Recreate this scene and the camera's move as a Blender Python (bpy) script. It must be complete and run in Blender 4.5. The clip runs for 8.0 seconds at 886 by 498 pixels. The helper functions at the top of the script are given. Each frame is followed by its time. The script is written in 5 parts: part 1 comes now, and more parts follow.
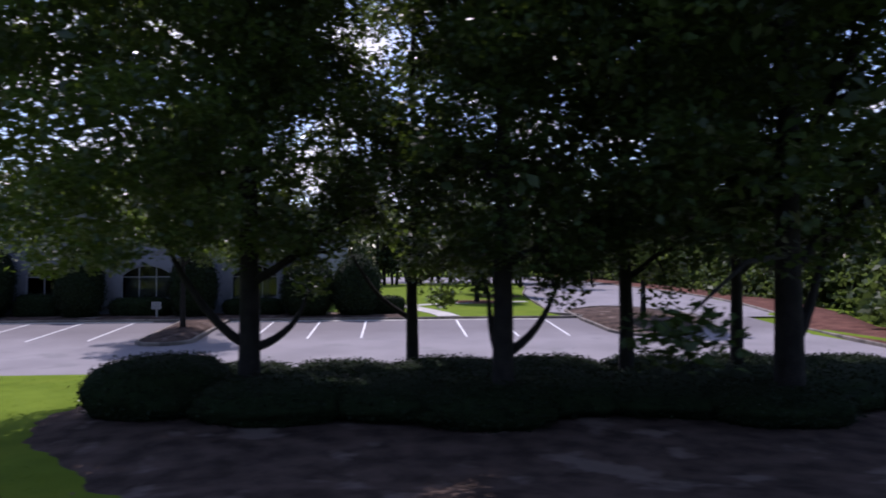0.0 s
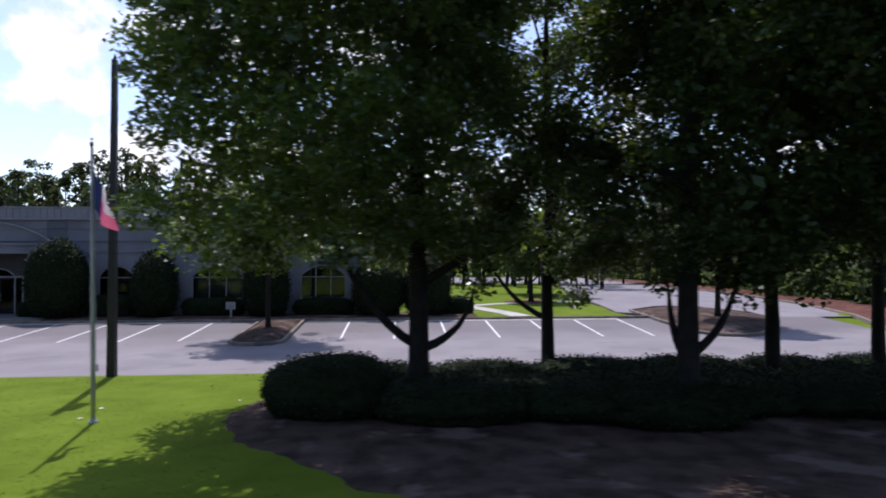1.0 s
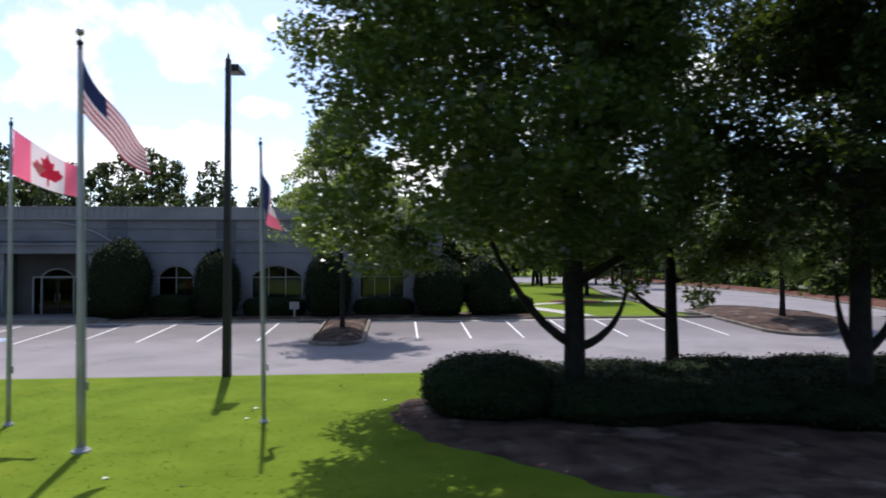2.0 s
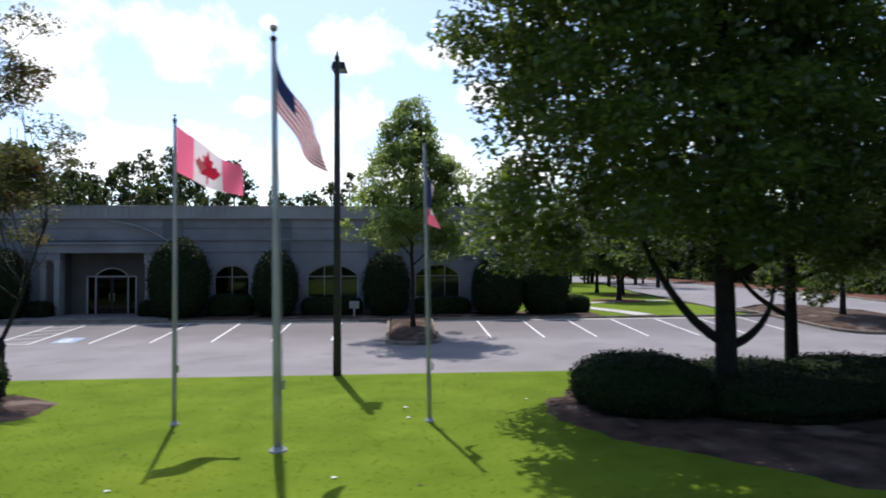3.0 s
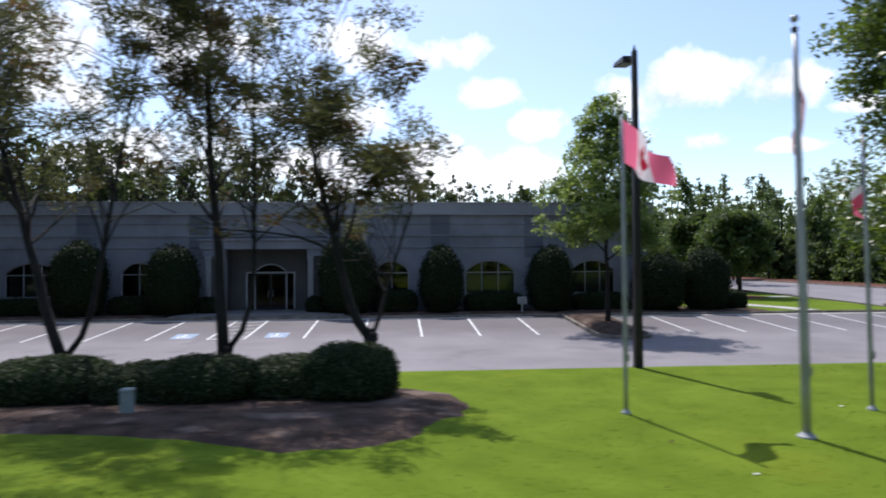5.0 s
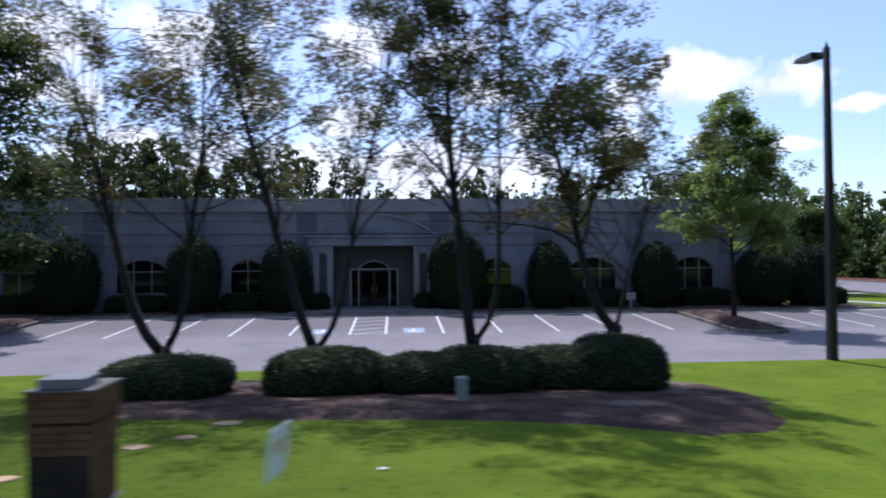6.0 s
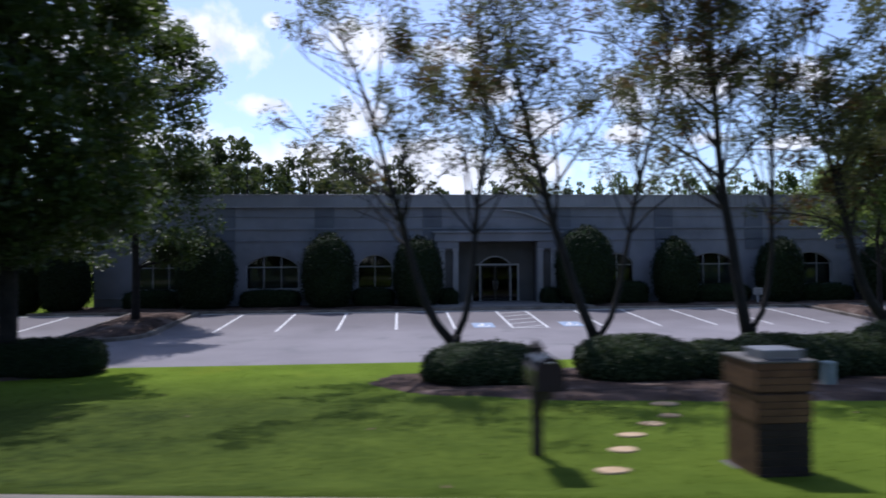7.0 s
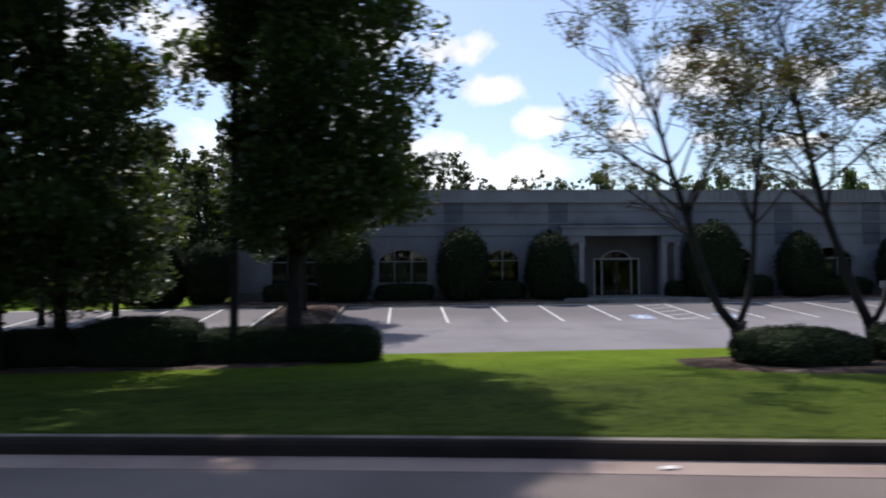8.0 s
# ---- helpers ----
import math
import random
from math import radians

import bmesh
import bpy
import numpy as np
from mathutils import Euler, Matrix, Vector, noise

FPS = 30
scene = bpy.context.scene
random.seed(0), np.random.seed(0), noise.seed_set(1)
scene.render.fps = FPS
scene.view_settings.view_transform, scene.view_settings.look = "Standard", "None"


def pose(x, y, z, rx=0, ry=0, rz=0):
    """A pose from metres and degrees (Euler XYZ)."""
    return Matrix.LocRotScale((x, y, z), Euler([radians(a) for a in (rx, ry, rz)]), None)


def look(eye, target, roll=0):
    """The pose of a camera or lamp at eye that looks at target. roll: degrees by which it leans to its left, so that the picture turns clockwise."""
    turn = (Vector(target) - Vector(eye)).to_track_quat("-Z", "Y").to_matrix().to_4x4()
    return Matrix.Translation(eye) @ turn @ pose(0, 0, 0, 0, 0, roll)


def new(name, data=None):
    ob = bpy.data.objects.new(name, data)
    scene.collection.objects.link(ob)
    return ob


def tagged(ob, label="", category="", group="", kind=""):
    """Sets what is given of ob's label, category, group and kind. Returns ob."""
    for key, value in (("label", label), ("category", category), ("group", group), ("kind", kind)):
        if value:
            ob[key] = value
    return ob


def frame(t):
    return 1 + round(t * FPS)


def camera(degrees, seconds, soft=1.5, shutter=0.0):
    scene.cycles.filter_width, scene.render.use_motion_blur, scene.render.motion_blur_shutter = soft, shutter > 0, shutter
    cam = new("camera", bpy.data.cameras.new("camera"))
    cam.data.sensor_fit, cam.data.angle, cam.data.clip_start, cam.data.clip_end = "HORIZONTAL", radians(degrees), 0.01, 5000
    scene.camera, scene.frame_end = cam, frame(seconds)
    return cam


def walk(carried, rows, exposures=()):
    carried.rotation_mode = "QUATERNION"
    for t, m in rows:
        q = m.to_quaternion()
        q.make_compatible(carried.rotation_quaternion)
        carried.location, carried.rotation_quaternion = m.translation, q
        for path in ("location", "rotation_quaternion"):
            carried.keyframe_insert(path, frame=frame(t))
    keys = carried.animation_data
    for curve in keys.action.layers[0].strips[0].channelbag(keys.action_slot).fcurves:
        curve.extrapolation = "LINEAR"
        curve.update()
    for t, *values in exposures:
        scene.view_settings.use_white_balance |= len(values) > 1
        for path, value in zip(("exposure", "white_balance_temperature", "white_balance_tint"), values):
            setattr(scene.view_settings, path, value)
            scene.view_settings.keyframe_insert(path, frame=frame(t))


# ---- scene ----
cam = camera(72.0, 8.0, soft=1.8, shutter=0.5)
# seconds, place, then pitch, lean and yaw in degrees
PATH = [
    (0.0, 2.419, -1.426, 4.042, 1.38, -0.13, -4.50),
    (0.5, 0.474, -1.295, 4.054, 1.38, -0.16, -4.00),
    (1.0, -1.472, -1.192, 4.063, 1.38, -0.18, -3.95),
    (1.5, -3.359, -1.067, 4.066, 1.38, -0.20, -3.93),
    (3.0, -8.915, -0.579, 4.040, 1.35, -0.26, -4.38),
    (3.5, -10.780, -0.413, 4.016, 1.33, -0.28, -4.34),
    (4.0, -12.997, -0.268, 3.985, 1.31, -0.30, -4.21),
    (4.5, -15.636, -0.108, 3.944, 1.29, -0.32, -4.17),
    (6.0, -25.080, 0.298, 3.760, 1.19, -0.38, -4.40),
    (6.5, -28.628, 0.454, 3.676, 1.16, -0.40, -4.13),
    (7.0, -32.425, 0.502, 3.579, 1.11, -0.42, -4.03),
    (7.5, -36.268, 0.469, 3.468, 1.07, -0.44, -4.22),
    (8.0, -40.118, 0.465, 3.344, 1.02, -0.46, -3.85),
]


def carried(x, y, z, pitch, lean, yaw):
    return Matrix.Translation((x, y, z)) @ Euler((0, 0, radians(yaw))).to_matrix().to_4x4() @ pose(0, 0, 0, 90 + pitch) @ pose(0, 0, 0, 0, 0, lean)


EXPOSURE = [(0.0, -0.2, 5900, 30), (1.0, -0.1, 6050, 22), (2.0, 0.0, 6300, 15), (4.6, -0.04, 6300, 12), (6.0, -0.15, 5650, 20), (6.5, -0.22, 5650, 20), (7.0, -0.28, 5700, 18), (7.5, -0.25, 6000, 15), (8.0, -0.27, 6300, 14)]
walk(cam, [(t, carried(*p)) for t, *p in PATH], EXPOSURE)

# ---- light ----
SUN_EL, SUN_AZ = 60.0, -13.0  # degrees; azimuth from +y towards +x
world = bpy.data.worlds.new("sky")
scene.world = world
world.use_nodes = True
wn, wl = world.node_tree.nodes, world.node_tree.links
wn.clear()
w_out = wn.new("ShaderNodeOutputWorld")
w_bg = wn.new("ShaderNodeBackground")
w_sky = wn.new("ShaderNodeTexSky")
w_sky.sky_type = "NISHITA"
w_sky.sun_disc = False
w_sky.sun_elevation, w_sky.sun_rotation = radians(SUN_EL), radians(SUN_AZ)
w_sky.air_density, w_sky.dust_density, w_sky.ozone_density = 1.0, 1.0, 1.0
w_bg.inputs["Strength"].default_value = 0.21
# cumulus banks before the camera: azimuth, height, half width and half height in degrees
CLOUDS = [
    (-27.9, 17.7, 5.7, 3.2), (-18.0, 18.8, 6.4, 3.2), (-28.6, 13.4, 4.1, 1.9), (-19.4, 16.2, 2.2, 1.1), (-12.0, 13.9, 2.7, 1.1),
    (-4.5, 13.0, 4.7, 2.4), (-3.5, 20.0, 4.4, 2.2), (4.2, 18.9, 4.2, 1.5), (7.9, 15.7, 3.7, 1.3), (20.2, 11.1, 2.1, 0.9),
    (25.9, 15.0, 5.5, 2.5), (27.5, 10.2, 2.2, 0.9), (33.8, 14.3, 3.6, 1.8), (38.6, 11.9, 1.8, 0.7), (-3.5, 8.2, 17.2, 2.9),
    (-22.2, 9.2, 6.4, 2.9), (12.3, 8.7, 4.7, 1.8), (-11.7, 21.1, 0.9, 0.8), (13.4, 12.4, 3.1, 1.3), (34.6, 9.3, 3.5, 0.6),
]


def w_math(op, a, b=None, c=None):
    node = wn.new("ShaderNodeMath")
    node.operation = op
    for k, q in enumerate((a, b, c)):
        if q is not None:
            if isinstance(q, (int, float)):
                node.inputs[k].default_value = q
            else:
                wl.new(q, node.inputs[k])
    return node.outputs[0]


def w_range(value, lo, hi):
    node = wn.new("ShaderNodeMapRange")
    node.inputs["From Min"].default_value, node.inputs["From Max"].default_value = lo, hi
    wl.new(value, node.inputs["Value"])
    return node.outputs[0]


def w_noise(vector, scale, detail):
    node = wn.new("ShaderNodeTexNoise")
    node.inputs["Scale"].default_value, node.inputs["Detail"].default_value, node.inputs["Roughness"].default_value = scale, detail, 0.55
    wl.new(vector, node.inputs["Vector"])
    return node.outputs["Fac"]


w_co = wn.new("ShaderNodeTexCoord").outputs["Generated"]
w_sep = wn.new("ShaderNodeSeparateXYZ")
wl.new(w_co, w_sep.inputs[0])
w_az = w_math("ARCTAN2", w_sep.outputs["X"], w_sep.outputs["Y"])
w_el = w_math("ARCSINE", w_sep.outputs["Z"])
w_dir = wn.new("ShaderNodeCombineXYZ")
wl.new(w_az, w_dir.inputs["X"])
wl.new(w_el, w_dir.inputs["Y"])
w_bank = None
for az, el, wide, high in CLOUDS:
    w_near = wn.new("ShaderNodeVectorMath")
    w_near.operation = "MULTIPLY_ADD"
    w_near.inputs[1].default_value = (1 / radians(wide), 1 / radians(high), 0)
    w_near.inputs[2].default_value = (-az / wide, -el / high, 0)
    wl.new(w_dir.outputs[0], w_near.inputs[0])
    w_len = wn.new("ShaderNodeVectorMath")
    w_len.operation = "LENGTH"
    wl.new(w_near.outputs[0], w_len.inputs[0])
    w_bank = w_len.outputs["Value"] if w_bank is None else w_math("SMOOTH_MIN", w_bank, w_len.outputs["Value"], 0.25)
w_puff = w_noise(w_co, 13.0, 7.0)
w_front = w_range(w_math("MULTIPLY_ADD", w_math("SUBTRACT", w_puff, 0.5), 3.0, w_math("SUBTRACT", 0.96, w_bank)), -0.12, 0.42)
# the rest of the sky: scattered cloud, squeezed towards the horizon
w_flat = wn.new("ShaderNodeVectorMath")
w_flat.operation = "DIVIDE"
w_comb = wn.new("ShaderNodeCombineXYZ")
w_low = w_math("ADD", w_sep.outputs["Z"], 0.16)
for k in "XYZ":
    wl.new(w_low, w_comb.inputs[k])
wl.new(w_co, w_flat.inputs[0])
wl.new(w_comb.outputs[0], w_flat.inputs[1])
w_round = w_range(w_noise(w_flat.outputs[0], 1.9, 7.0), 0.6, 0.66)
w_side = w_range(w_math("ABSOLUTE", w_math("SUBTRACT", w_az, radians(4))), radians(41), radians(48))
w_high = w_range(w_el, radians(25), radians(34))
w_off = w_math("MAXIMUM", w_side, w_high)
w_fac = w_math("MULTIPLY_ADD", w_off, w_math("SUBTRACT", w_round, w_front), w_front)
w_tone = wn.new("ShaderNodeMixRGB")
w_tone.inputs["Color1"].default_value, w_tone.inputs["Color2"].default_value = (4.3, 4.55, 4.9, 1), (6.3, 6.4, 6.5, 1)
wl.new(w_range(w_puff, 0.36, 0.52), w_tone.inputs["Fac"])
w_mix = wn.new("ShaderNodeMixRGB")
wl.new(w_fac, w_mix.inputs["Fac"])
wl.new(w_sky.outputs[0], w_mix.inputs["Color1"])
wl.new(w_tone.outputs[0], w_mix.inputs["Color2"])
wl.new(w_mix.outputs[0], w_bg.inputs["Color"])
wl.new(w_bg.outputs[0], w_out.inputs["Surface"])

sun_data = bpy.data.lights.new("sun", "SUN")
sun_data.energy, sun_data.angle, sun_data.color = 4.8, radians(0.6), (1.0, 0.95, 0.87)
sun = new("sun", sun_data)
s_dir = Vector((math.sin(radians(SUN_AZ)) * math.cos(radians(SUN_EL)), math.cos(radians(SUN_AZ)) * math.cos(radians(SUN_EL)), math.sin(radians(SUN_EL))))
sun.matrix_world = look(s_dir * 60, (0, 0, 0))


# ---- materials ----
def mat(name, dark, light, scale=4.0, rough=0.8, bump=0.0, fine=40.0, metal=0.0, fine_mix=0.35, island=0.0, per_object=0.0, spec=0.4, spots=None):
    """A surface that runs between two colours at two scales, with relief."""
    m = bpy.data.materials.new(name)
    m.use_nodes = True
    n, l = m.node_tree.nodes, m.node_tree.links
    b = n["Principled BSDF"]
    b.inputs["Roughness"].default_value, b.inputs["Metallic"].default_value = rough, metal
    b.inputs["Specular IOR Level"].default_value = spec
    co = n.new("ShaderNodeNewGeometry")
    big, small = n.new("ShaderNodeTexNoise"), n.new("ShaderNodeTexNoise")
    big.inputs["Scale"].default_value, small.inputs["Scale"].default_value = scale, fine
    big.inputs["Detail"].default_value, small.inputs["Detail"].default_value = 5.0, 4.0
    l.new(co.outputs["Position"], big.inputs["Vector"])
    l.new(co.outputs["Position"], small.inputs["Vector"])
    mixv = n.new("ShaderNodeMath")
    mixv.operation = "MULTIPLY_ADD"
    mixv.inputs[1].default_value = fine_mix
    sub = n.new("ShaderNodeMath")
    sub.operation, sub.inputs[1].default_value = "SUBTRACT", 0.5
    l.new(small.outputs["Fac"], sub.inputs[0])
    l.new(sub.outputs[0], mixv.inputs[0])
    spread = n.new("ShaderNodeMapRange")
    spread.inputs["From Min"].default_value, spread.inputs["From Max"].default_value = 0.3, 0.7
    l.new(big.outputs["Fac"], spread.inputs["Value"])
    l.new(spread.outputs[0], mixv.inputs[2])
    last = mixv.outputs[0]
    for amount, source in ((island, "island"), (per_object, "object")):
        if amount:
            if source == "island":
                rnd = co.outputs["Random Per Island"]
            else:
                rnd = n.new("ShaderNodeObjectInfo").outputs["Random"]
            s2 = n.new("ShaderNodeMath")
            s2.operation, s2.inputs[1].default_value = "SUBTRACT", 0.5
            l.new(rnd, s2.inputs[0])
            a2 = n.new("ShaderNodeMath")
            a2.operation, a2.inputs[1].default_value = "MULTIPLY_ADD", amount
            l.new(s2.outputs[0], a2.inputs[0])
            l.new(last, a2.inputs[2])
            last = a2.outputs[0]
    mix = n.new("ShaderNodeMixRGB")
    mix.inputs["Color1"].default_value, mix.inputs["Color2"].default_value = (*dark, 1), (*light, 1)
    mix.use_clamp = True
    l.new(last, mix.inputs["Fac"])
    colour = mix.outputs[0]
    if spots:
        sp = n.new("ShaderNodeTexNoise")
        sp.inputs["Scale"].default_value = spots[1]
        sp.inputs["Detail"].default_value = 3.0
        l.new(co.outputs["Position"], sp.inputs["Vector"])
        rr = n.new("ShaderNodeMapRange")
        rr.inputs["From Min"].default_value, rr.inputs["From Max"].default_value = spots[2], spots[2] + 0.1
        rr.inputs["To Max"].default_value = spots[3]
        l.new(sp.outputs["Fac"], rr.inputs["Value"])
        m3 = n.new("ShaderNodeMixRGB")
        m3.inputs["Color2"].default_value = (*spots[0], 1)
        l.new(rr.outputs[0], m3.inputs["Fac"])
        l.new(colour, m3.inputs["Color1"])
        colour = m3.outputs[0]
    l.new(colour, b.inputs["Base Color"])
    if bump:
        bp = n.new("ShaderNodeBump")
        bp.inputs["Strength"].default_value, bp.inputs["Distance"].default_value = 0.8, bump
        l.new(small.outputs["Fac"], bp.inputs["Height"])
        l.new(bp.outputs[0], b.inputs["Normal"])
    return m


def lawn_dim_blend(m, dark, light):
    """Puts the dimmer light on the left, towards the road, into the lawn's colour."""
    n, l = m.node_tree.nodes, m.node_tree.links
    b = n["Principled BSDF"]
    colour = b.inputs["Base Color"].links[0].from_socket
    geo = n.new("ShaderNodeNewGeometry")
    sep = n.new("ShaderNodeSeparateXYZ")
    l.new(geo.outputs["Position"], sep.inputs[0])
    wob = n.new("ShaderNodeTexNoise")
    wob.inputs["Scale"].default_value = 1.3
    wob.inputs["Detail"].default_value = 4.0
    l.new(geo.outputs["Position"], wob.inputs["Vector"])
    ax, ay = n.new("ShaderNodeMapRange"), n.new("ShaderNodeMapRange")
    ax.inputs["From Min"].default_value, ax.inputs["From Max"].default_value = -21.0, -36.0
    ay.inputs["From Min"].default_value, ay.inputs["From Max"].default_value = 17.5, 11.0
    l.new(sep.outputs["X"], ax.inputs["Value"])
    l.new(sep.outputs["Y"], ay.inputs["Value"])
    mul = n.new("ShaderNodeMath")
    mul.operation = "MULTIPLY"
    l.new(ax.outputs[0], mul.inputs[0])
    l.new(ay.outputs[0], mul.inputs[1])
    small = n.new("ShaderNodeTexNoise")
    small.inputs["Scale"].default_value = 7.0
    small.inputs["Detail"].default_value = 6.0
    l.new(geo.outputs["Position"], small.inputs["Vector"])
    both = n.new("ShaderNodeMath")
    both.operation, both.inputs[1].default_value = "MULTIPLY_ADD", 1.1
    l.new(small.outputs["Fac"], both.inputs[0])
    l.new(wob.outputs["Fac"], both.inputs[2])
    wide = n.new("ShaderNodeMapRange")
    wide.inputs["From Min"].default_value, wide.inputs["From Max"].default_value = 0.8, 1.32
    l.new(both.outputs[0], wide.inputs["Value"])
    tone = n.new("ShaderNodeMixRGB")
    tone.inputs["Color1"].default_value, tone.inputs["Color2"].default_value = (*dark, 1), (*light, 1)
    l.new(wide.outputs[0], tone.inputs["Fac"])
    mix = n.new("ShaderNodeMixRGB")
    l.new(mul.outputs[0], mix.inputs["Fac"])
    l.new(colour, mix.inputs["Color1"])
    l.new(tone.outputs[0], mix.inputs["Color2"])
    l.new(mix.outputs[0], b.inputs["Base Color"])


def leaf_mat(name, dark, light, through_colour, share=0.35, rough=0.5, gloss=0.18):
    """Leaves: two greens, a little gloss, light let through from behind."""
    m = bpy.data.materials.new(name)
    m.use_nodes = True
    n, l = m.node_tree.nodes, m.node_tree.links
    b, out = n["Principled BSDF"], n["Material Output"]
    b.inputs["Roughness"].default_value = rough
    b.inputs["Specular IOR Level"].default_value = gloss
    geo = n.new("ShaderNodeNewGeometry")
    big = n.new("ShaderNodeTexNoise")
    big.inputs["Scale"].default_value = 0.7
    l.new(geo.outputs["Position"], big.inputs["Vector"])
    add = n.new("ShaderNodeMath")
    add.operation, add.inputs[1].default_value = "MULTIPLY_ADD", 0.6
    l.new(geo.outputs["Random Per Island"], add.inputs[0])
    sub = n.new("ShaderNodeMath")
    sub.operation, sub.inputs[1].default_value = "SUBTRACT", 0.3
    l.new(big.outputs["Fac"], sub.inputs[0])
    l.new(sub.outputs[0], add.inputs[2])
    mix = n.new("ShaderNodeMixRGB")
    mix.use_clamp = True
    mix.inputs["Color1"].default_value, mix.inputs["Color2"].default_value = (*dark, 1), (*light, 1)
    l.new(add.outputs[0], mix.inputs["Fac"])
    l.new(mix.outputs[0], b.inputs["Base Color"])
    tr = n.new("ShaderNodeBsdfTranslucent")
    tr.inputs["Color"].default_value = (*through_colour, 1)
    ms = n.new("ShaderNodeMixShader")
    ms.inputs["Fac"].default_value = share
    l.new(b.outputs[0], ms.inputs[1])
    l.new(tr.outputs[0], ms.inputs[2])
    l.new(ms.outputs[0], out.inputs["Surface"])
    return m


def glass_mat(name, tint=(0.3, 0.33, 0.35), ior=1.5):
    m = bpy.data.materials.new(name)
    m.use_nodes = True
    b = m.node_tree.nodes["Principled BSDF"]
    b.inputs["Base Color"].default_value = (*tint, 1)
    b.inputs["Roughness"].default_value = 0.03
    b.inputs["Transmission Weight"].default_value = 1.0
    b.inputs["IOR"].default_value = ior
    return m


M_LAWN = mat("lawn_grass", (0.093, 0.142, 0.011), (0.134, 0.195, 0.018), scale=0.9, rough=0.95, bump=0.012, fine=34, fine_mix=0.6, spec=0.05, spots=((0.19, 0.215, 0.02), 0.35, 0.60, 0.3))
# painted dimness: darker, duller lawn colours by position
lawn_dim_blend(M_LAWN, (0.028, 0.044, 0.008), (0.066, 0.09, 0.015))
M_ASPHALT = mat("worn_asphalt", (0.183, 0.168, 0.178), (0.245, 0.226, 0.236), scale=0.35, rough=0.9, bump=0.006, fine=90, fine_mix=0.5, spots=((0.15, 0.15, 0.16), 0.6, 0.60, 0.6))


def stall_wear(m):
    """Drips and tyre dirt that darken the parking stalls unevenly."""
    n, l = m.node_tree.nodes, m.node_tree.links
    b = n["Principled BSDF"]
    colour = b.inputs["Base Color"].links[0].from_socket
    geo = n.new("ShaderNodeNewGeometry")
    sep = n.new("ShaderNodeSeparateXYZ")
    l.new(geo.outputs["Position"], sep.inputs[0])
    blot = n.new("ShaderNodeTexNoise")
    blot.inputs["Scale"].default_value, blot.inputs["Detail"].default_value = 0.55, 5.0
    l.new(geo.outputs["Position"], blot.inputs["Vector"])
    edge = n.new("ShaderNodeMath")
    edge.operation, edge.inputs[1].default_value = "MULTIPLY_ADD", 3.0
    l.new(blot.outputs["Fac"], edge.inputs[0])
    l.new(sep.outputs["Y"], edge.inputs[2])
    near = n.new("ShaderNodeMapRange")
    near.inputs["From Min"].default_value, near.inputs["From Max"].default_value, near.inputs["To Max"].default_value = 29.4, 32.2, 0.62
    l.new(edge.outputs[0], near.inputs["Value"])
    mix = n.new("ShaderNodeMixRGB")
    mix.inputs["Color2"].default_value = (0.112, 0.098, 0.102, 1)
    l.new(near.outputs[0], mix.inputs["Fac"])
    l.new(colour, mix.inputs["Color1"])
    l.new(mix.outputs[0], b.inputs["Base Color"])


M_LOT = mat("stall_asphalt", (0.183, 0.168, 0.178), (0.245, 0.226, 0.236), scale=0.35, rough=0.85, bump=0.006, fine=90, fine_mix=0.5, spots=((0.15, 0.145, 0.15), 0.6, 0.60, 0.6))
stall_wear(M_LOT)
M_ROAD = mat("road_asphalt", (0.142, 0.112, 0.1), (0.205, 0.167, 0.15), scale=0.6, rough=0.9, bump=0.006, fine=80, fine_mix=0.6)
M_CONCRETE = mat("concrete", (0.36, 0.34, 0.31), (0.5, 0.48, 0.44), scale=1.5, rough=0.9, bump=0.004, fine=60, fine_mix=0.5, spots=((0.2, 0.19, 0.17), 1.4, 0.6, 0.5))
M_WALK = mat("grey_walk_concrete", (0.13, 0.125, 0.12), (0.21, 0.2, 0.19), scale=1.2, rough=0.9, bump=0.004, fine=60, fine_mix=0.5, spots=((0.09, 0.085, 0.08), 1.1, 0.58, 0.5))
M_KERB = mat("weathered_kerb", (0.13, 0.11, 0.09), (0.26, 0.225, 0.19), scale=1.2, rough=0.95, bump=0.005, fine=50, fine_mix=0.6, spots=((0.08, 0.07, 0.06), 1.1, 0.56, 0.7))
# kerb face turned from the sun: its shade is put into this near-black colour
M_KERB_DARK = mat("shaded_kerb_face", (0.009, 0.006, 0.0045), (0.03, 0.021, 0.016), scale=1.2, rough=0.95, bump=0.005, fine=50, fine_mix=0.8)
M_GUTTER = mat("gutter_concrete", (0.25, 0.18, 0.155), (0.38, 0.29, 0.245), scale=1.0, rough=0.9, bump=0.004, fine=60, fine_mix=0.6)
M_PAINT = mat("road_paint", (0.62, 0.62, 0.62), (0.8, 0.8, 0.79), scale=2.0, rough=0.7, fine=50, fine_mix=0.8, spots=((0.3, 0.3, 0.3), 6.0, 0.62, 0.6))
M_BLUE = mat("blue_paint", (0.22, 0.3, 0.43), (0.32, 0.4, 0.52), scale=3.0, rough=0.7, fine=50, fine_mix=0.8)
M_MULCH = mat("pine_mulch", (0.038, 0.027, 0.022), (0.125, 0.086, 0.07), scale=1.6, rough=1.0, bump=0.06, fine=30, fine_mix=1.0, spec=0.1, spots=((0.26, 0.2, 0.17), 0.9, 0.57, 0.6))
M_RED_MULCH = mat("red_mulch", (0.08, 0.036, 0.028), (0.17, 0.08, 0.06), scale=1.2, rough=1.0, bump=0.05, fine=28, fine_mix=1.0, spec=0.1)
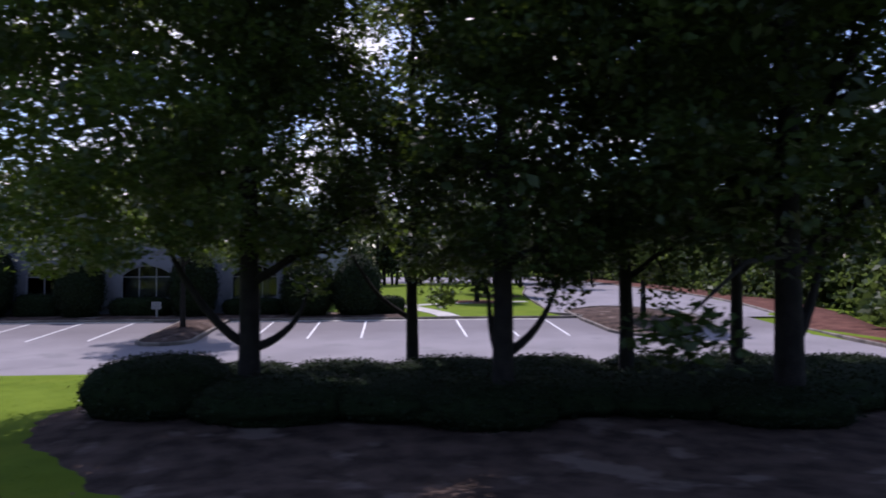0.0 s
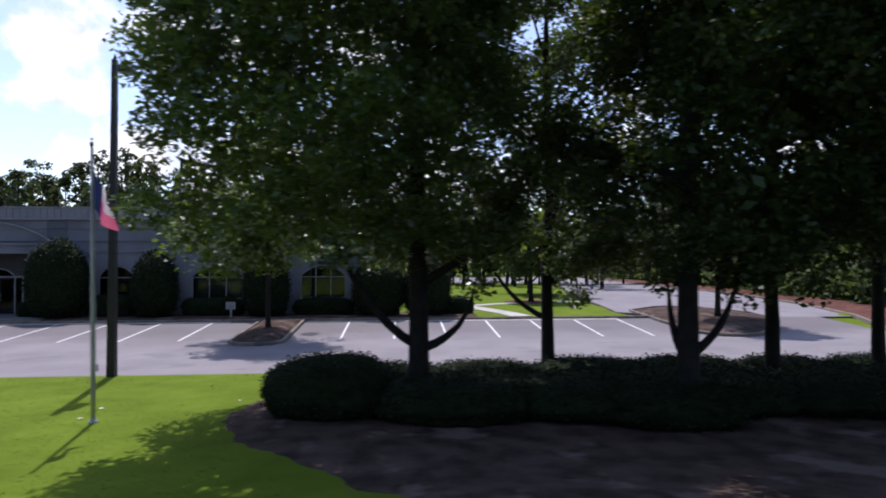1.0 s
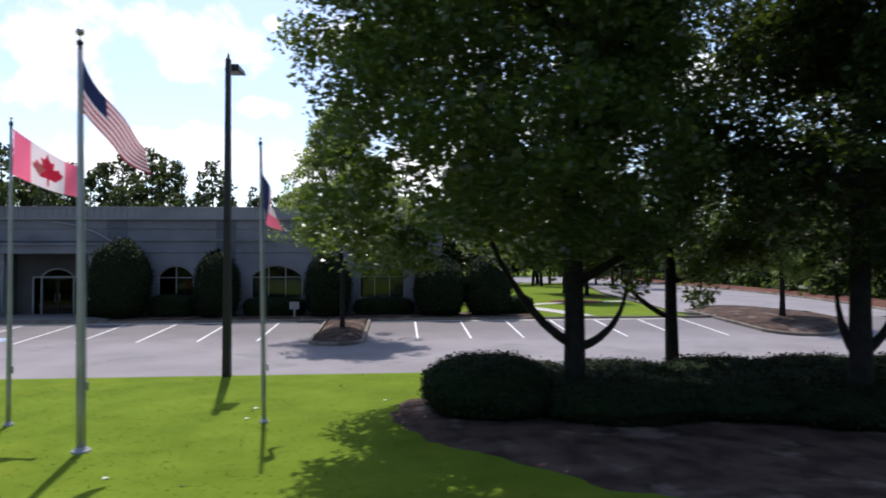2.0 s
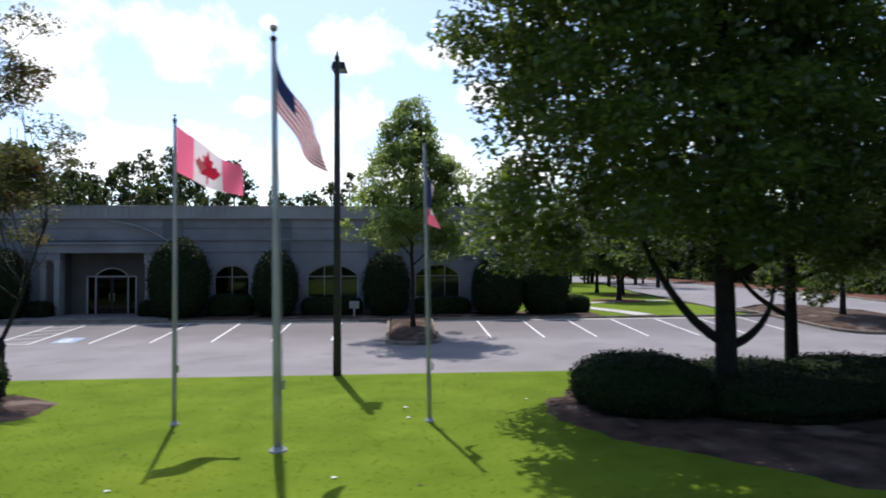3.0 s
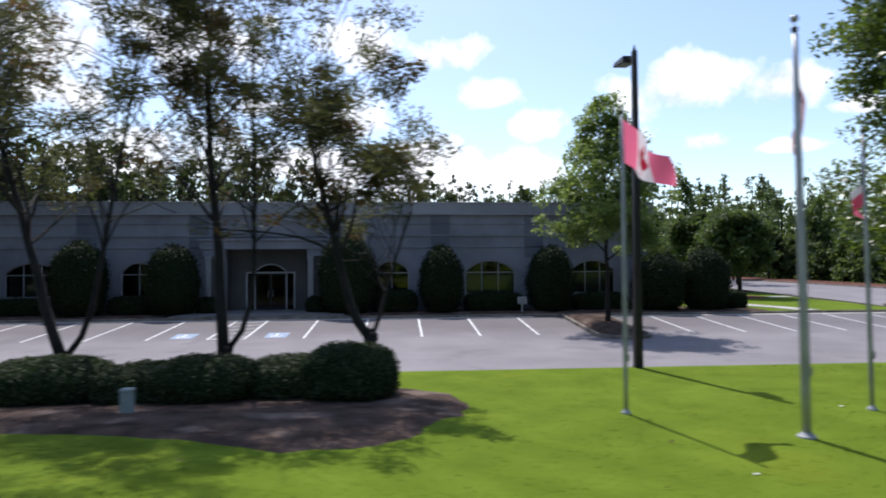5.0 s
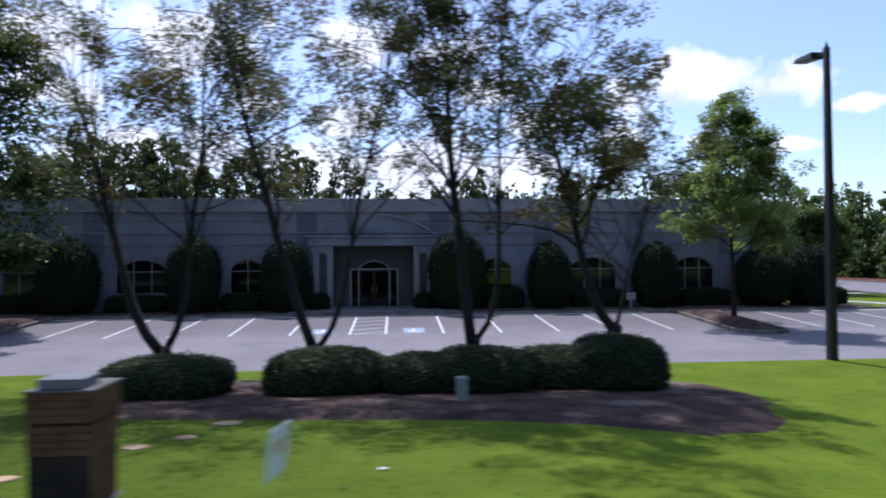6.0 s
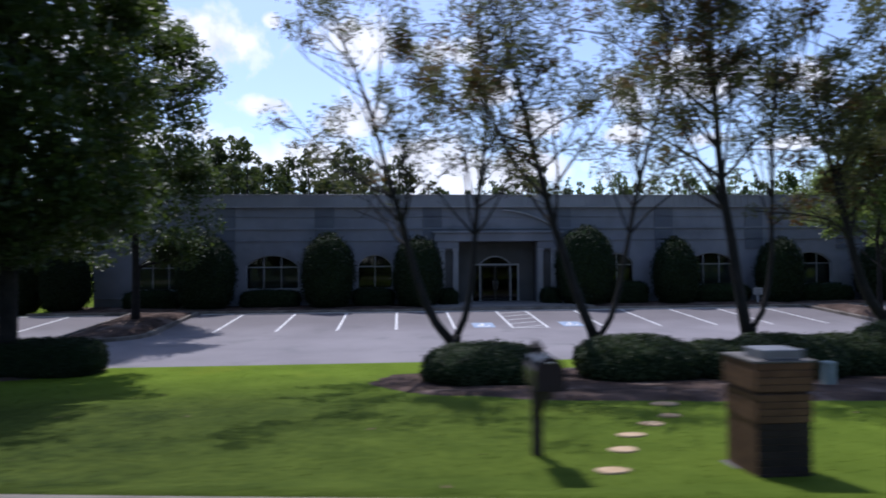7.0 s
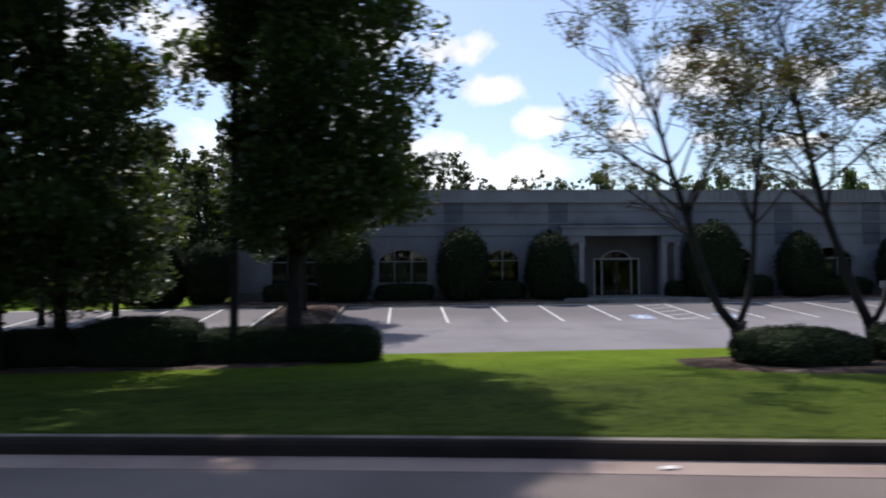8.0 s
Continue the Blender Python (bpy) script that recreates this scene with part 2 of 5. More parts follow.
M_WALL = mat("painted_masonry", (0.165, 0.172, 0.192), (0.225, 0.234, 0.26), scale=0.6, rough=0.85, bump=0.004, fine=30, fine_mix=0.3, spots=((0.1, 0.105, 0.115), 0.5, 0.6, 0.4))
M_PIER = mat("darker_grey_pier", (0.1, 0.108, 0.128), (0.135, 0.147, 0.165), scale=0.7, rough=0.85, bump=0.004, fine=30, fine_mix=0.3)
M_RECESS = mat("dark_recess_wall", (0.06, 0.062, 0.06), (0.09, 0.09, 0.088), scale=0.8, rough=0.85, bump=0.004, fine=25, fine_mix=0.4)
M_TRIM = mat("pale_trim", (0.22, 0.225, 0.235), (0.3, 0.305, 0.315), scale=1.0, rough=0.6, fine=30)
M_WHITE = mat("white_paint", (0.27, 0.275, 0.285), (0.36, 0.365, 0.375), scale=1.5, rough=0.5, fine=30)
M_SEAM = mat("standing_seam_metal", (0.2, 0.2, 0.215), (0.27, 0.27, 0.285), scale=0.5, rough=0.45, metal=0.3, fine=12)
M_ROOF = mat("roof_membrane", (0.35, 0.35, 0.35), (0.48, 0.48, 0.47), scale=0.4, rough=0.9, fine=10)
M_INSIDE = mat("dim_interior", (0.035, 0.036, 0.038), (0.07, 0.07, 0.07), scale=0.6, rough=0.9, fine=5)
M_BLIND = mat("window_blind", (0.26, 0.28, 0.25), (0.36, 0.38, 0.34), scale=0.5, rough=0.8, fine=12)
M_GLASS = glass_mat("window_glass")
# door glass: dark tint and low index are set to weaken its reflections
M_DOOR_GLASS = glass_mat("darkened_door_glass", (0.12, 0.13, 0.14), 1.25)
M_BARK = mat("grey_brown_bark", (0.007, 0.006, 0.0052), (0.021, 0.018, 0.015), scale=4.0, rough=0.95, bump=0.03, fine=18, fine_mix=0.8)
M_MYRTLE = mat("smooth_tan_bark", (0.007, 0.006, 0.005), (0.021, 0.0165, 0.014), scale=3.0, rough=0.85, bump=0.01, fine=14, fine_mix=0.8)
M_LEAF = leaf_mat("maple_leaves", (0.018, 0.032, 0.011), (0.068, 0.105, 0.028), (0.2, 0.29, 0.035), 0.34, 0.36, 0.55)
M_LEAF_DARK = leaf_mat("dark_tree_leaves", (0.013, 0.025, 0.009), (0.052, 0.083, 0.022), (0.11, 0.165, 0.02), 0.28, 0.42, 0.3)
M_LEAF_ISLAND = leaf_mat("bright_tree_leaves", (0.035, 0.058, 0.02), (0.11, 0.15, 0.045), (0.3, 0.4, 0.08), 0.5, 0.4, 0.4)
M_LEAF_MYRTLE = leaf_mat("olive_myrtle_leaves", (0.02, 0.03, 0.013), (0.07, 0.078, 0.03), (0.16, 0.17, 0.05), 0.42)
M_LEAF_RUST = leaf_mat("rusty_seed_heads", (0.04, 0.026, 0.014), (0.11, 0.068, 0.03), (0.2, 0.11, 0.035), 0.4)
M_LEAF_SHRUB = leaf_mat("holly_leaves", (0.006, 0.012, 0.006), (0.02, 0.034, 0.013), (0.03, 0.05, 0.01), 0.18, 0.7)
M_LEAF_BUSH = leaf_mat("clipped_bush_leaves", (0.017, 0.026, 0.012), (0.055, 0.075, 0.028), (0.06, 0.09, 0.02), 0.2, 0.6)
# darker copy of the far wood leaves: their shaded side is in the colour
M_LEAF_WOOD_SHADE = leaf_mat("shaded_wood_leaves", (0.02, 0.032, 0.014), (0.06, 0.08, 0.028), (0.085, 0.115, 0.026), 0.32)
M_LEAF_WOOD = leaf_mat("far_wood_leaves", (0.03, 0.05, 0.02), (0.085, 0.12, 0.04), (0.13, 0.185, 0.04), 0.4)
M_CORE = mat("dark_shrub_core", (0.008, 0.014, 0.006), (0.018, 0.03, 0.012), scale=5, rough=1.0, fine=30, spec=0.05)
M_BRONZE = mat("dark_bronze_paint", (0.01, 0.008, 0.0075), (0.02, 0.016, 0.015), scale=2, rough=0.5, fine=20)
M_ALU = mat("brushed_aluminium", (0.29, 0.295, 0.3), (0.4, 0.405, 0.41), scale=2, rough=0.4, metal=0.6, fine=20)
M_CAP = mat("weathered_cap_stone", (0.1, 0.093, 0.087), (0.17, 0.16, 0.15), scale=3, rough=0.9, bump=0.004, fine=40, fine_mix=0.6)
M_LID = mat("grey_metal_lid", (0.14, 0.148, 0.165), (0.2, 0.21, 0.225), scale=3, rough=0.5, metal=0.3, fine=20)
M_GOLD = mat("dull_gilt", (0.2, 0.2, 0.19), (0.34, 0.33, 0.3), scale=3, rough=0.4, metal=0.7, fine=20)
M_RED = leaf_mat("red_cloth", (0.62, 0.06, 0.12), (0.74, 0.1, 0.18), (0.95, 0.2, 0.34), 0.62, 0.9)
M_CLOTH = leaf_mat("white_cloth", (0.66, 0.62, 0.64), (0.76, 0.73, 0.75), (0.9, 0.78, 0.82), 0.55, 0.9)
M_RED_DEEP = leaf_mat("deep_red_cloth", (0.34, 0.03, 0.05), (0.44, 0.05, 0.075), (0.5, 0.06, 0.09), 0.4, 0.9)
M_NAVY = leaf_mat("navy_cloth", (0.02, 0.025, 0.08), (0.035, 0.045, 0.13), (0.03, 0.04, 0.12), 0.3, 0.9)
M_BLACK = mat("black_enamel", (0.005, 0.0055, 0.008), (0.011, 0.012, 0.017), scale=3, rough=0.25, fine=20, spec=0.3)
M_POST = mat("dark_stained_timber", (0.02, 0.015, 0.012), (0.05, 0.038, 0.03), scale=5, rough=0.8, bump=0.004, fine=30)
M_BRICK = mat("tan_brick", (0.085, 0.043, 0.02), (0.145, 0.078, 0.035), scale=3, rough=0.9, bump=0.004, fine=50, per_object=0.5)
# darker copy of the tan brick, with the front's shade in its colour
M_BRICK_SHADE = mat("tan_brick_in_shade", (0.016, 0.011, 0.009), (0.036, 0.024, 0.018), scale=3, rough=0.9, bump=0.004, fine=50, per_object=0.7)
M_MORTAR = mat("mortar", (0.055, 0.036, 0.024), (0.09, 0.06, 0.042), scale=5, rough=1.0, bump=0.003, fine=60)
M_STONE = mat("tan_flagstone", (0.36, 0.24, 0.13), (0.5, 0.36, 0.22), scale=3, rough=0.9, bump=0.006, fine=30, per_object=0.4)
M_SIGN = mat("sign_plastic", (0.68, 0.72, 0.8), (0.78, 0.82, 0.9), scale=2, rough=0.45, fine=15)
M_ORANGE = mat("orange_print", (0.5, 0.22, 0.06), (0.62, 0.3, 0.1), scale=2, rough=0.6, fine=15)
M_UTILITY = mat("pale_green_steel", (0.2, 0.24, 0.22), (0.28, 0.32, 0.3), scale=2, rough=0.6, fine=15)
M_LITTER = mat("scrap_paper", (0.7, 0.68, 0.63), (0.82, 0.8, 0.76), scale=5, rough=0.8, fine=15)
M_DRY = mat("dry_fallen_leaves", (0.05, 0.028, 0.016), (0.16, 0.1, 0.055), scale=5, rough=0.9, fine=20, island=0.8)


# ---- building tools ----
class Geo:
    """Vertices and faces, gathered piece by piece."""

    def __init__(self):
        self.v, self.f = [], []

    def add(self, verts, faces):
        k = len(self.v)
        self.v.extend([tuple(p) for p in verts])
        self.f.extend([tuple(i + k for i in face) for face in faces])
        return self

    def box(self, x0, x1, y0, y1, z0, z1, c=0.0):
        """A box with its edges cut by c."""
        if not c:
            v = [(x, y, z) for z in (z0, z1) for y in (y0, y1) for x in (x0, x1)]
            return self.add(v, [(0, 2, 3, 1), (4, 5, 7, 6), (0, 1, 5, 4), (2, 6, 7, 3), (0, 4, 6, 2), (1, 3, 7, 5)])
        bm = bmesh.new()
        bmesh.ops.create_cube(bm, size=1.0)
        for p in bm.verts:
            p.co = Vector(((x0 + x1) / 2 + p.co.x * (x1 - x0), (y0 + y1) / 2 + p.co.y * (y1 - y0), (z0 + z1) / 2 + p.co.z * (z1 - z0)))
        bmesh.ops.bevel(bm, geom=list(bm.edges), offset=c, segments=2, affect="EDGES", profile=0.5)
        bm.verts.index_update()
        self.add([p.co for p in bm.verts], [[q.index for q in face.verts] for face in bm.faces])
        bm.free()
        return self

    def tube(self, points, radii, n=8, cap=True):
        """A tapered tube along points."""
        pts = [Vector(p) for p in points]
        rings, side = [], None
        for i, p in enumerate(pts):
            d = (pts[min(i + 1, len(pts) - 1)] - pts[max(i - 1, 0)]).normalized()
            if side is None:
                side = d.cross(Vector((0.3, 1, 0.2))).normalized()
            side = (side - d * side.dot(d)).normalized()
            up = d.cross(side)
            rings.append([p + (side * math.cos(2 * math.pi * k / n) + up * math.sin(2 * math.pi * k / n)) * radii[i] for k in range(n)])
        faces = []
        for i in range(len(pts) - 1):
            for k in range(n):
                a, b = i * n + k, i * n + (k + 1) % n
                faces.append((a, b, b + n, a + n))
        if cap:
            faces.append(tuple(range(n - 1, -1, -1)))
            faces.append(tuple((len(pts) - 1) * n + k for k in range(n)))
        return self.add([p for r in rings for p in r], faces)

    def prism(self, outline, y0, y1):
        """An outline of (x, z) points, pulled from y0 to y1."""
        n = len(outline)
        v = [(x, y0, z) for x, z in outline] + [(x, y1, z) for x, z in outline]
        f = [tuple(range(n)), tuple(range(2 * n - 1, n - 1, -1))]
        f += [((k + 1) % n, k, k + n, (k + 1) % n + n) for k in range(n)]
        return self.add(v, f)

    def slab(self, outline, z0, z1):
        """An outline of (x, y) points, raised from z0 to z1."""
        n = len(outline)
        v = [(x, y, z0) for x, y in outline] + [(x, y, z1) for x, y in outline]
        f = [tuple(range(n - 1, -1, -1)), tuple(range(n, 2 * n))]
        f += [(k, (k + 1) % n, (k + 1) % n + n, k + n) for k in range(n)]
        return self.add(v, f)


def mesh_of(name, geo, material, smooth=False):
    me = bpy.data.meshes.new(name)
    me.from_pydata(geo.v, [], geo.f)
    me.materials.append(material)
    if smooth:
        me.polygons.foreach_set("use_smooth", [True] * len(me.polygons))
    me.update()
    return me


def part(name, geo, material, parent, label="", smooth=False):
    """One mesh under a thing or under a part."""
    ob = new(name, mesh_of(name, geo, material, smooth))
    ob.parent = parent
    if parent.type == "MESH":
        ob.matrix_parent_inverse = Matrix.Identity(4)
    return tagged(ob, label)


def thing(name, place, label, category, group="", kind=""):
    ob = new(name)
    ob.empty_display_size = 0.2
    ob.location = place
    return tagged(ob, label, category, group, kind)


def solid(name, geo, material, label="", category="", kind="", group="", smooth=False):
    return tagged(new(name, mesh_of(name, geo, material, smooth)), label, category, group, kind)


def quads(name, v, material):
    """A mesh of loose four-cornered leaves from an array of shape (n, 4, 3)."""
    n = len(v)
    me = bpy.data.meshes.new(name)
    me.vertices.add(n * 4)
    me.vertices.foreach_set("co", v.reshape(-1).astype(np.float32))
    me.loops.add(n * 4)
    me.loops.foreach_set("vertex_index", np.arange(n * 4, dtype=np.int32))
    me.polygons.add(n)
    me.polygons.foreach_set("loop_start", np.arange(0, n * 4, 4, dtype=np.int32))
    me.materials.append(material)
    me.update(calc_edges=True)
    return me


def leaves(rng, centres, size, flat=0.5, outward=None, aspect=0.6):
    """Leaf shapes at the centres, turned at random; flat: how far they lie level; outward: a way they face."""
    n = len(centres)
    nor = rng.normal(size=(n, 3))
    nor[:, 2] += flat * 2.0 * np.sign(nor[:, 2] + 0.6)
    if outward is not None:
        nor = nor * 0.6 + outward
    nor /= np.linalg.norm(nor, axis=1)[:, None] + 1e-9
    a = np.cross(nor, rng.normal(size=(n, 3)))
    a /= np.linalg.norm(a, axis=1)[:, None] + 1e-9
    b = np.cross(nor, a)
    s = (size * rng.uniform(0.65, 1.3, n))[:, None]
    bend = nor * s * 0.12
    return np.stack([centres - a * s * 0.5, centres - b * s * 0.5 * aspect + bend, centres + a * s * 0.5, centres + b * s * 0.5 * aspect + bend], 1)


# ---- the lie of the land ----
LOT_Y0, LOT_Y1 = 19.45, 34.0


def road_z(x):
    return float(np.interp(x, (-90, -40, -33, -25, -15, 0, 60), (1.2, 1.40, 1.44, 1.5, 1.68, 1.85, 2.0)))


def kerb_y(x):
    return float(np.interp(x, (-120, -44.3, -39.7, -35.6, -31.5, -25, -15, 0, 15, 80), (15.5, 7.08, 6.5, 5.88, 5.36, 4.55, 3.75, 2.75, 2.0, -1.5)))


def lot_z(y):
    return float(np.interp(y, (10, 28, 33.8, 40, 60, 140), (0.42, 0.42, 0.80, 0.88, 0.93, 0.95)))


def lawn_z(x, y):
    yk, zk = kerb_y(x), road_z(x) + 0.17
    left = float(np.interp(y, (yk + 0.15, yk + 1.2, yk + 2.5, 12.0, 13.7, 17.0, 19.45), (zk, 1.32, 1.25, 1.02, 0.8, 0.55, 0.45)))
    right = float(np.interp(y, (yk + 0.15, 5.6, 8.0, 13.0, 16.0, 19.45), (zk, 1.05, 0.68, 0.6, 0.52, 0.45)))
    w = min(1.0, max(0.0, (-13.0 - x) / 9.0))
    w = w * w * (3 - 2 * w)
    return left * w + right * (1 - w)


DRIVE_R = [(23.0, 19.4), (23.2, 23.0), (23.9, 29.0), (25.8, 34.0), (28.4, 42.5), (30.0, 49.0), (31.5, 58.0), (34.0, 90.0), (36.5, 140.0)]
DRIVE_L = [(12.9, 34.0), (12.2, 36.5), (13.2, 43.0), (14.0, 50.0), (15.5, 60.0), (19.0, 75.0), (22.0, 92.0)]


def drive_right(y):
    return float(np.interp(y, [p[1] for p in DRIVE_R], [p[0] for p in DRIVE_R]))


def drive_left(y):
    return float(np.interp(y, [p[1] for p in DRIVE_L], [p[0] for p in DRIVE_L]))


def ground_z(x, y):
    """The sheet of earth under and beside everything."""
    yk = kerb_y(x)
    if y < yk + 0.15:
        far = min(1.0, max(0.0, (yk - 9.5 - y) / 0.8))
        return road_z(x) - 0.12 + 0.25 * far
    if y <= LOT_Y0:
        return lawn_z(x, y)
    if y < LOT_Y1 + 0.1:
        if x < drive_right(y) + 0.1:
            return lot_z(y) - 0.1
        return 0.62 + 0.1 * min(1.0, (x - drive_right(y)) / 3)
    if y < 140 and drive_left(y) - 0.05 < x < drive_right(y) + 0.05 or (93 < y < 138 and -30 < x < 80):
        return 0.8
    if x < -52 and y < 39:
        return lot_z(y) - 0.1
    return 0.95


def sheet(name, xs, ys, height, material, keep=None):
    g = Geo()
    index = {}
    for j, y in enumerate(ys):
        for i, x in enumerate(xs):
            index[i, j] = len(g.v)
            g.v.append((x, y, height(x, y)))
    for j in range(len(ys) - 1):
        for i in range(len(xs) - 1):
            if keep is None or keep((xs[i] + xs[i + 1]) / 2, (ys[j] + ys[j + 1]) / 2):
                g.f.append((index[i, j], index[i + 1, j], index[i + 1, j + 1], index[i, j + 1]))
    return g


gx = [-1500, -600, -300, -180, -120, -90] + [round(-75 + 0.75 * k, 3) for k in range(145)] + [36, 40, 50, 70, 110, 180, 300, 600, 1500]
gy = [-900, -300, -100, -50, -25, -15, -10, -8, -6, -4] + [round(-3 + 0.5 * k, 3) for k in range(45)] + [19.45, 19.75, 20.5, 24, 28, 31, 34.05, 34.4] + [35, 36, 38, 41, 44, 48, 52, 56, 60, 66, 72, 80, 90, 92.9, 93.2, 100, 120, 137.8, 138.2, 142, 180, 260, 400, 800, 2500]
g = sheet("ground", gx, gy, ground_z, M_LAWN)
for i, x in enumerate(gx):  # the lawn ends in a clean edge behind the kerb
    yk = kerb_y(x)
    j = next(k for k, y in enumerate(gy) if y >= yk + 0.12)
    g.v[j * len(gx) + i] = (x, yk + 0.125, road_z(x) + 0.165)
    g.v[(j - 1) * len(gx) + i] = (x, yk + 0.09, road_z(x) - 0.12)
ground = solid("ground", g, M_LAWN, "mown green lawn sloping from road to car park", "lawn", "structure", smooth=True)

# road past the lawn, with its gutter and kerb
rx = [-220, -160, -120] + [round(-90 + 1.5 * k, 2) for k in range(121)] + [120, 200]
g = Geo()
for x in rx:
    yk, z = kerb_y(x), road_z(x)
    g.v += [(x, yk - 9.6, z), (x, yk - 5.0, z + 0.06), (x, yk - 0.42, z)]
for i in range(len(rx) - 1):
    for k in range(2):
        a = i * 3 + k
        g.f.append((a, a + 3, a + 4, a + 1))
solid("road", g, M_ROAD, "grey asphalt road beside the lawn", "road", "structure", smooth=True)


def strip_along(xs, profile):
    """A long bar: at each x a profile of (across, up) points measured from the kerb line."""
    out, m = Geo(), len(profile)
    for x in xs:
        yk, z = kerb_y(x), road_z(x)
        out.v += [(x, yk + a, z + b) for a, b in profile]
    for i in range(len(xs) - 1):
        for k in range(m - 1):
            a = i * m + k
            out.f.append((a, a + m, a + m + 1, a + 1))
    return out


solid("gutter", strip_along(rx, [(-0.43, -0.05), (-0.43, 0.006), (-0.01, 0.0), (-0.01, -0.05)]), M_GUTTER, "pale pinkish concrete gutter strip along the kerb", "gutter", "structure")
# the face carries painted shade, the top keeps the plain kerb colour
solid("kerb", strip_along(rx, [(-0.02, -0.06), (-0.015, 0.11), (0.005, 0.15), (0.04, 0.168), (0.04, -0.05)]), M_KERB_DARK, "concrete kerb face along the road, painted dark for shade", "kerb", "structure")
solid("kerb_top", strip_along(rx, [(0.04, -0.04), (0.041, 0.17), (0.08, 0.176), (0.13, 0.172), (0.13, -0.04)]), M_KERB, "pale worn concrete top of the road kerb", "kerb", "structure")

# car park
lx = [-110, -90] + [round(-80 + 1.0 * k, 2) for k in range(104)] + [23.6]
ly = [LOT_Y0, 20, 22, 24, 26, 28, 29, 30, 31, 32, 33, 33.8, LOT_Y1]
g = sheet("lot", lx, ly, lambda x, y: lot_z(y), M_ASPHALT)
g.v = [(min(x, drive_right(y)), y, z) for x, y, z in g.v]
lot = solid("parking_lot", g, M_LOT, "worn grey asphalt car park with white stall lines", "car park", "structure", smooth=True)

g = Geo()
ys = [34.0, 36.5, 40, 43, 50, 55, 60, 67, 75, 83, 92, 100, 120, 138]
for y in ys:
    xl = drive_left(y) if y <= 92 else 22.0
    for k in range(5):
        g.v.append((xl + (drive_right(y) - xl) * k / 4, y, lot_z(y)))
for j in range(len(ys) - 1):
    for k in range(4):
        a = j * 5 + k
        g.f.append((a, a + 1, a + 6, a + 5))
solid("driveway", g, M_ASPHALT, "grey asphalt drive running back past the lawn", "driveway", "structure", smooth=True)
g = Geo().slab([(-28, 94), (78, 94), (78, 137), (-28, 137)], 0.7, 0.97)
solid("far_parking_lot", g, M_ASPHALT, "sunlit asphalt car park beyond the trees", "car park", "structure")


def kerb_run(points, width=0.16, rise=0.15, base=None):
    """A kerb of rounded section along (x, y) points, standing on the asphalt."""
    out = Geo()
    m = 5
    n = len(points)
    for i, (x, y) in enumerate(points):
        ax, ay = points[max(i - 1, 0)]
        bx, by = points[min(i + 1, n - 1)]
        d = Vector((bx - ax, by - ay)).normalized()
        nx, ny = -d.y, d.x
        z = lot_z(y) if base is None else base
        for a, b in ((0, -0.08), (0.01, rise - 0.03), (0.035, rise), (width, rise), (width, -0.08)):
            out.v.append((x + nx * a, y + ny * a, z + b))
    for i in range(n - 1):
        for k in range(m - 1):
            a = i * m + k
            out.f.append((a, a + m, a + m + 1, a + 1))
    return out


def arc(cx, cy, r, a0, a1, n=8):
    return [(cx + r * math.cos(radians(a0 + (a1 - a0) * k / n)), cy + r * math.sin(radians(a0 + (a1 - a0) * k / n))) for k in range(n + 1)]


# kerb behind the stalls, from the left of the lot to the drive
back = [(-52.0, 34.0)] + [(-50 + 2 * k, 34.0) for k in range(32)] + arc(12.9, 35.0, 1.0, -90, 0, 4)[1:] + [(drive_left(y), y) for y in (36.5, 40, 43, 50, 55, 60, 67, 75, 83, 92)]
solid("kerb_back", kerb_run(back), M_KERB, "weathered concrete kerb behind the parking stalls", "kerb", "structure")
solid("kerb_right", kerb_run([(x, y) for x, y in reversed(DRIVE_R)], base=None), M_KERB, "weathered concrete kerb along the outer edge of the drive", "kerb", "structure")
g = Geo()
for x0, x1 in ((-43.0, -9.4), (-6.8, 12.6), (-80.0, -46.7)):
    for k in range(int((x1 - x0) / 2)):
        a, b = x0 + k * 2, min(x1, x0 + k * 2 + 2)
        g.add([(a, 33.62, lot_z(33.62) + 0.012), (b, 33.62, lot_z(33.62) + 0.012), (b, 33.99, 0.825), (a, 33.99, 0.825)], [(0, 1, 2, 3)])
solid("gutter_back", g, M_CONCRETE, "pale concrete gutter pan at the head of the stalls", "gutter", "structure")
# the kerb of the lot that meets the lawn is flush: a thin concrete edge
g = Geo().box(-80, 22.9, LOT_Y0 - 0.1, LOT_Y0 + 0.06, 0.2, 0.435)
solid("lot_edge", g, M_KERB, "thin concrete edging between lawn and asphalt", "edging", "structure")


def line_mesh(w, length, y0, material, name):
    out = Geo()
    n = 6
    for k in range(n + 1):
        y = y0 + length * k / n
        out.v += [(-w / 2, y, lot_z(y) + 0.006), (w / 2, y, lot_z(y) + 0.006)]
    for k in range(n):
        out.f.append((2 * k, 2 * k + 1, 2 * k + 3, 2 * k + 2))
    return mesh_of(name, out, material)


stall_line = line_mesh(0.105, 5.25, 28.45, M_PAINT, "parking_line")
line_x = [-11.95, -14.72, -17.46, -20.2, -22.9, -25.57, -27.22, -29.92, -32.62, -35.3, -38.02, -40.76]
line_x += [-4.38 + 2.58 * k for k in range(7)] + [-46.9 - 2.74 * k for k in range(5)]
for x in line_x:
    ob = new("parking_line", stall_line)
    ob.location = (x, 0, 0)
    ob.parent = lot


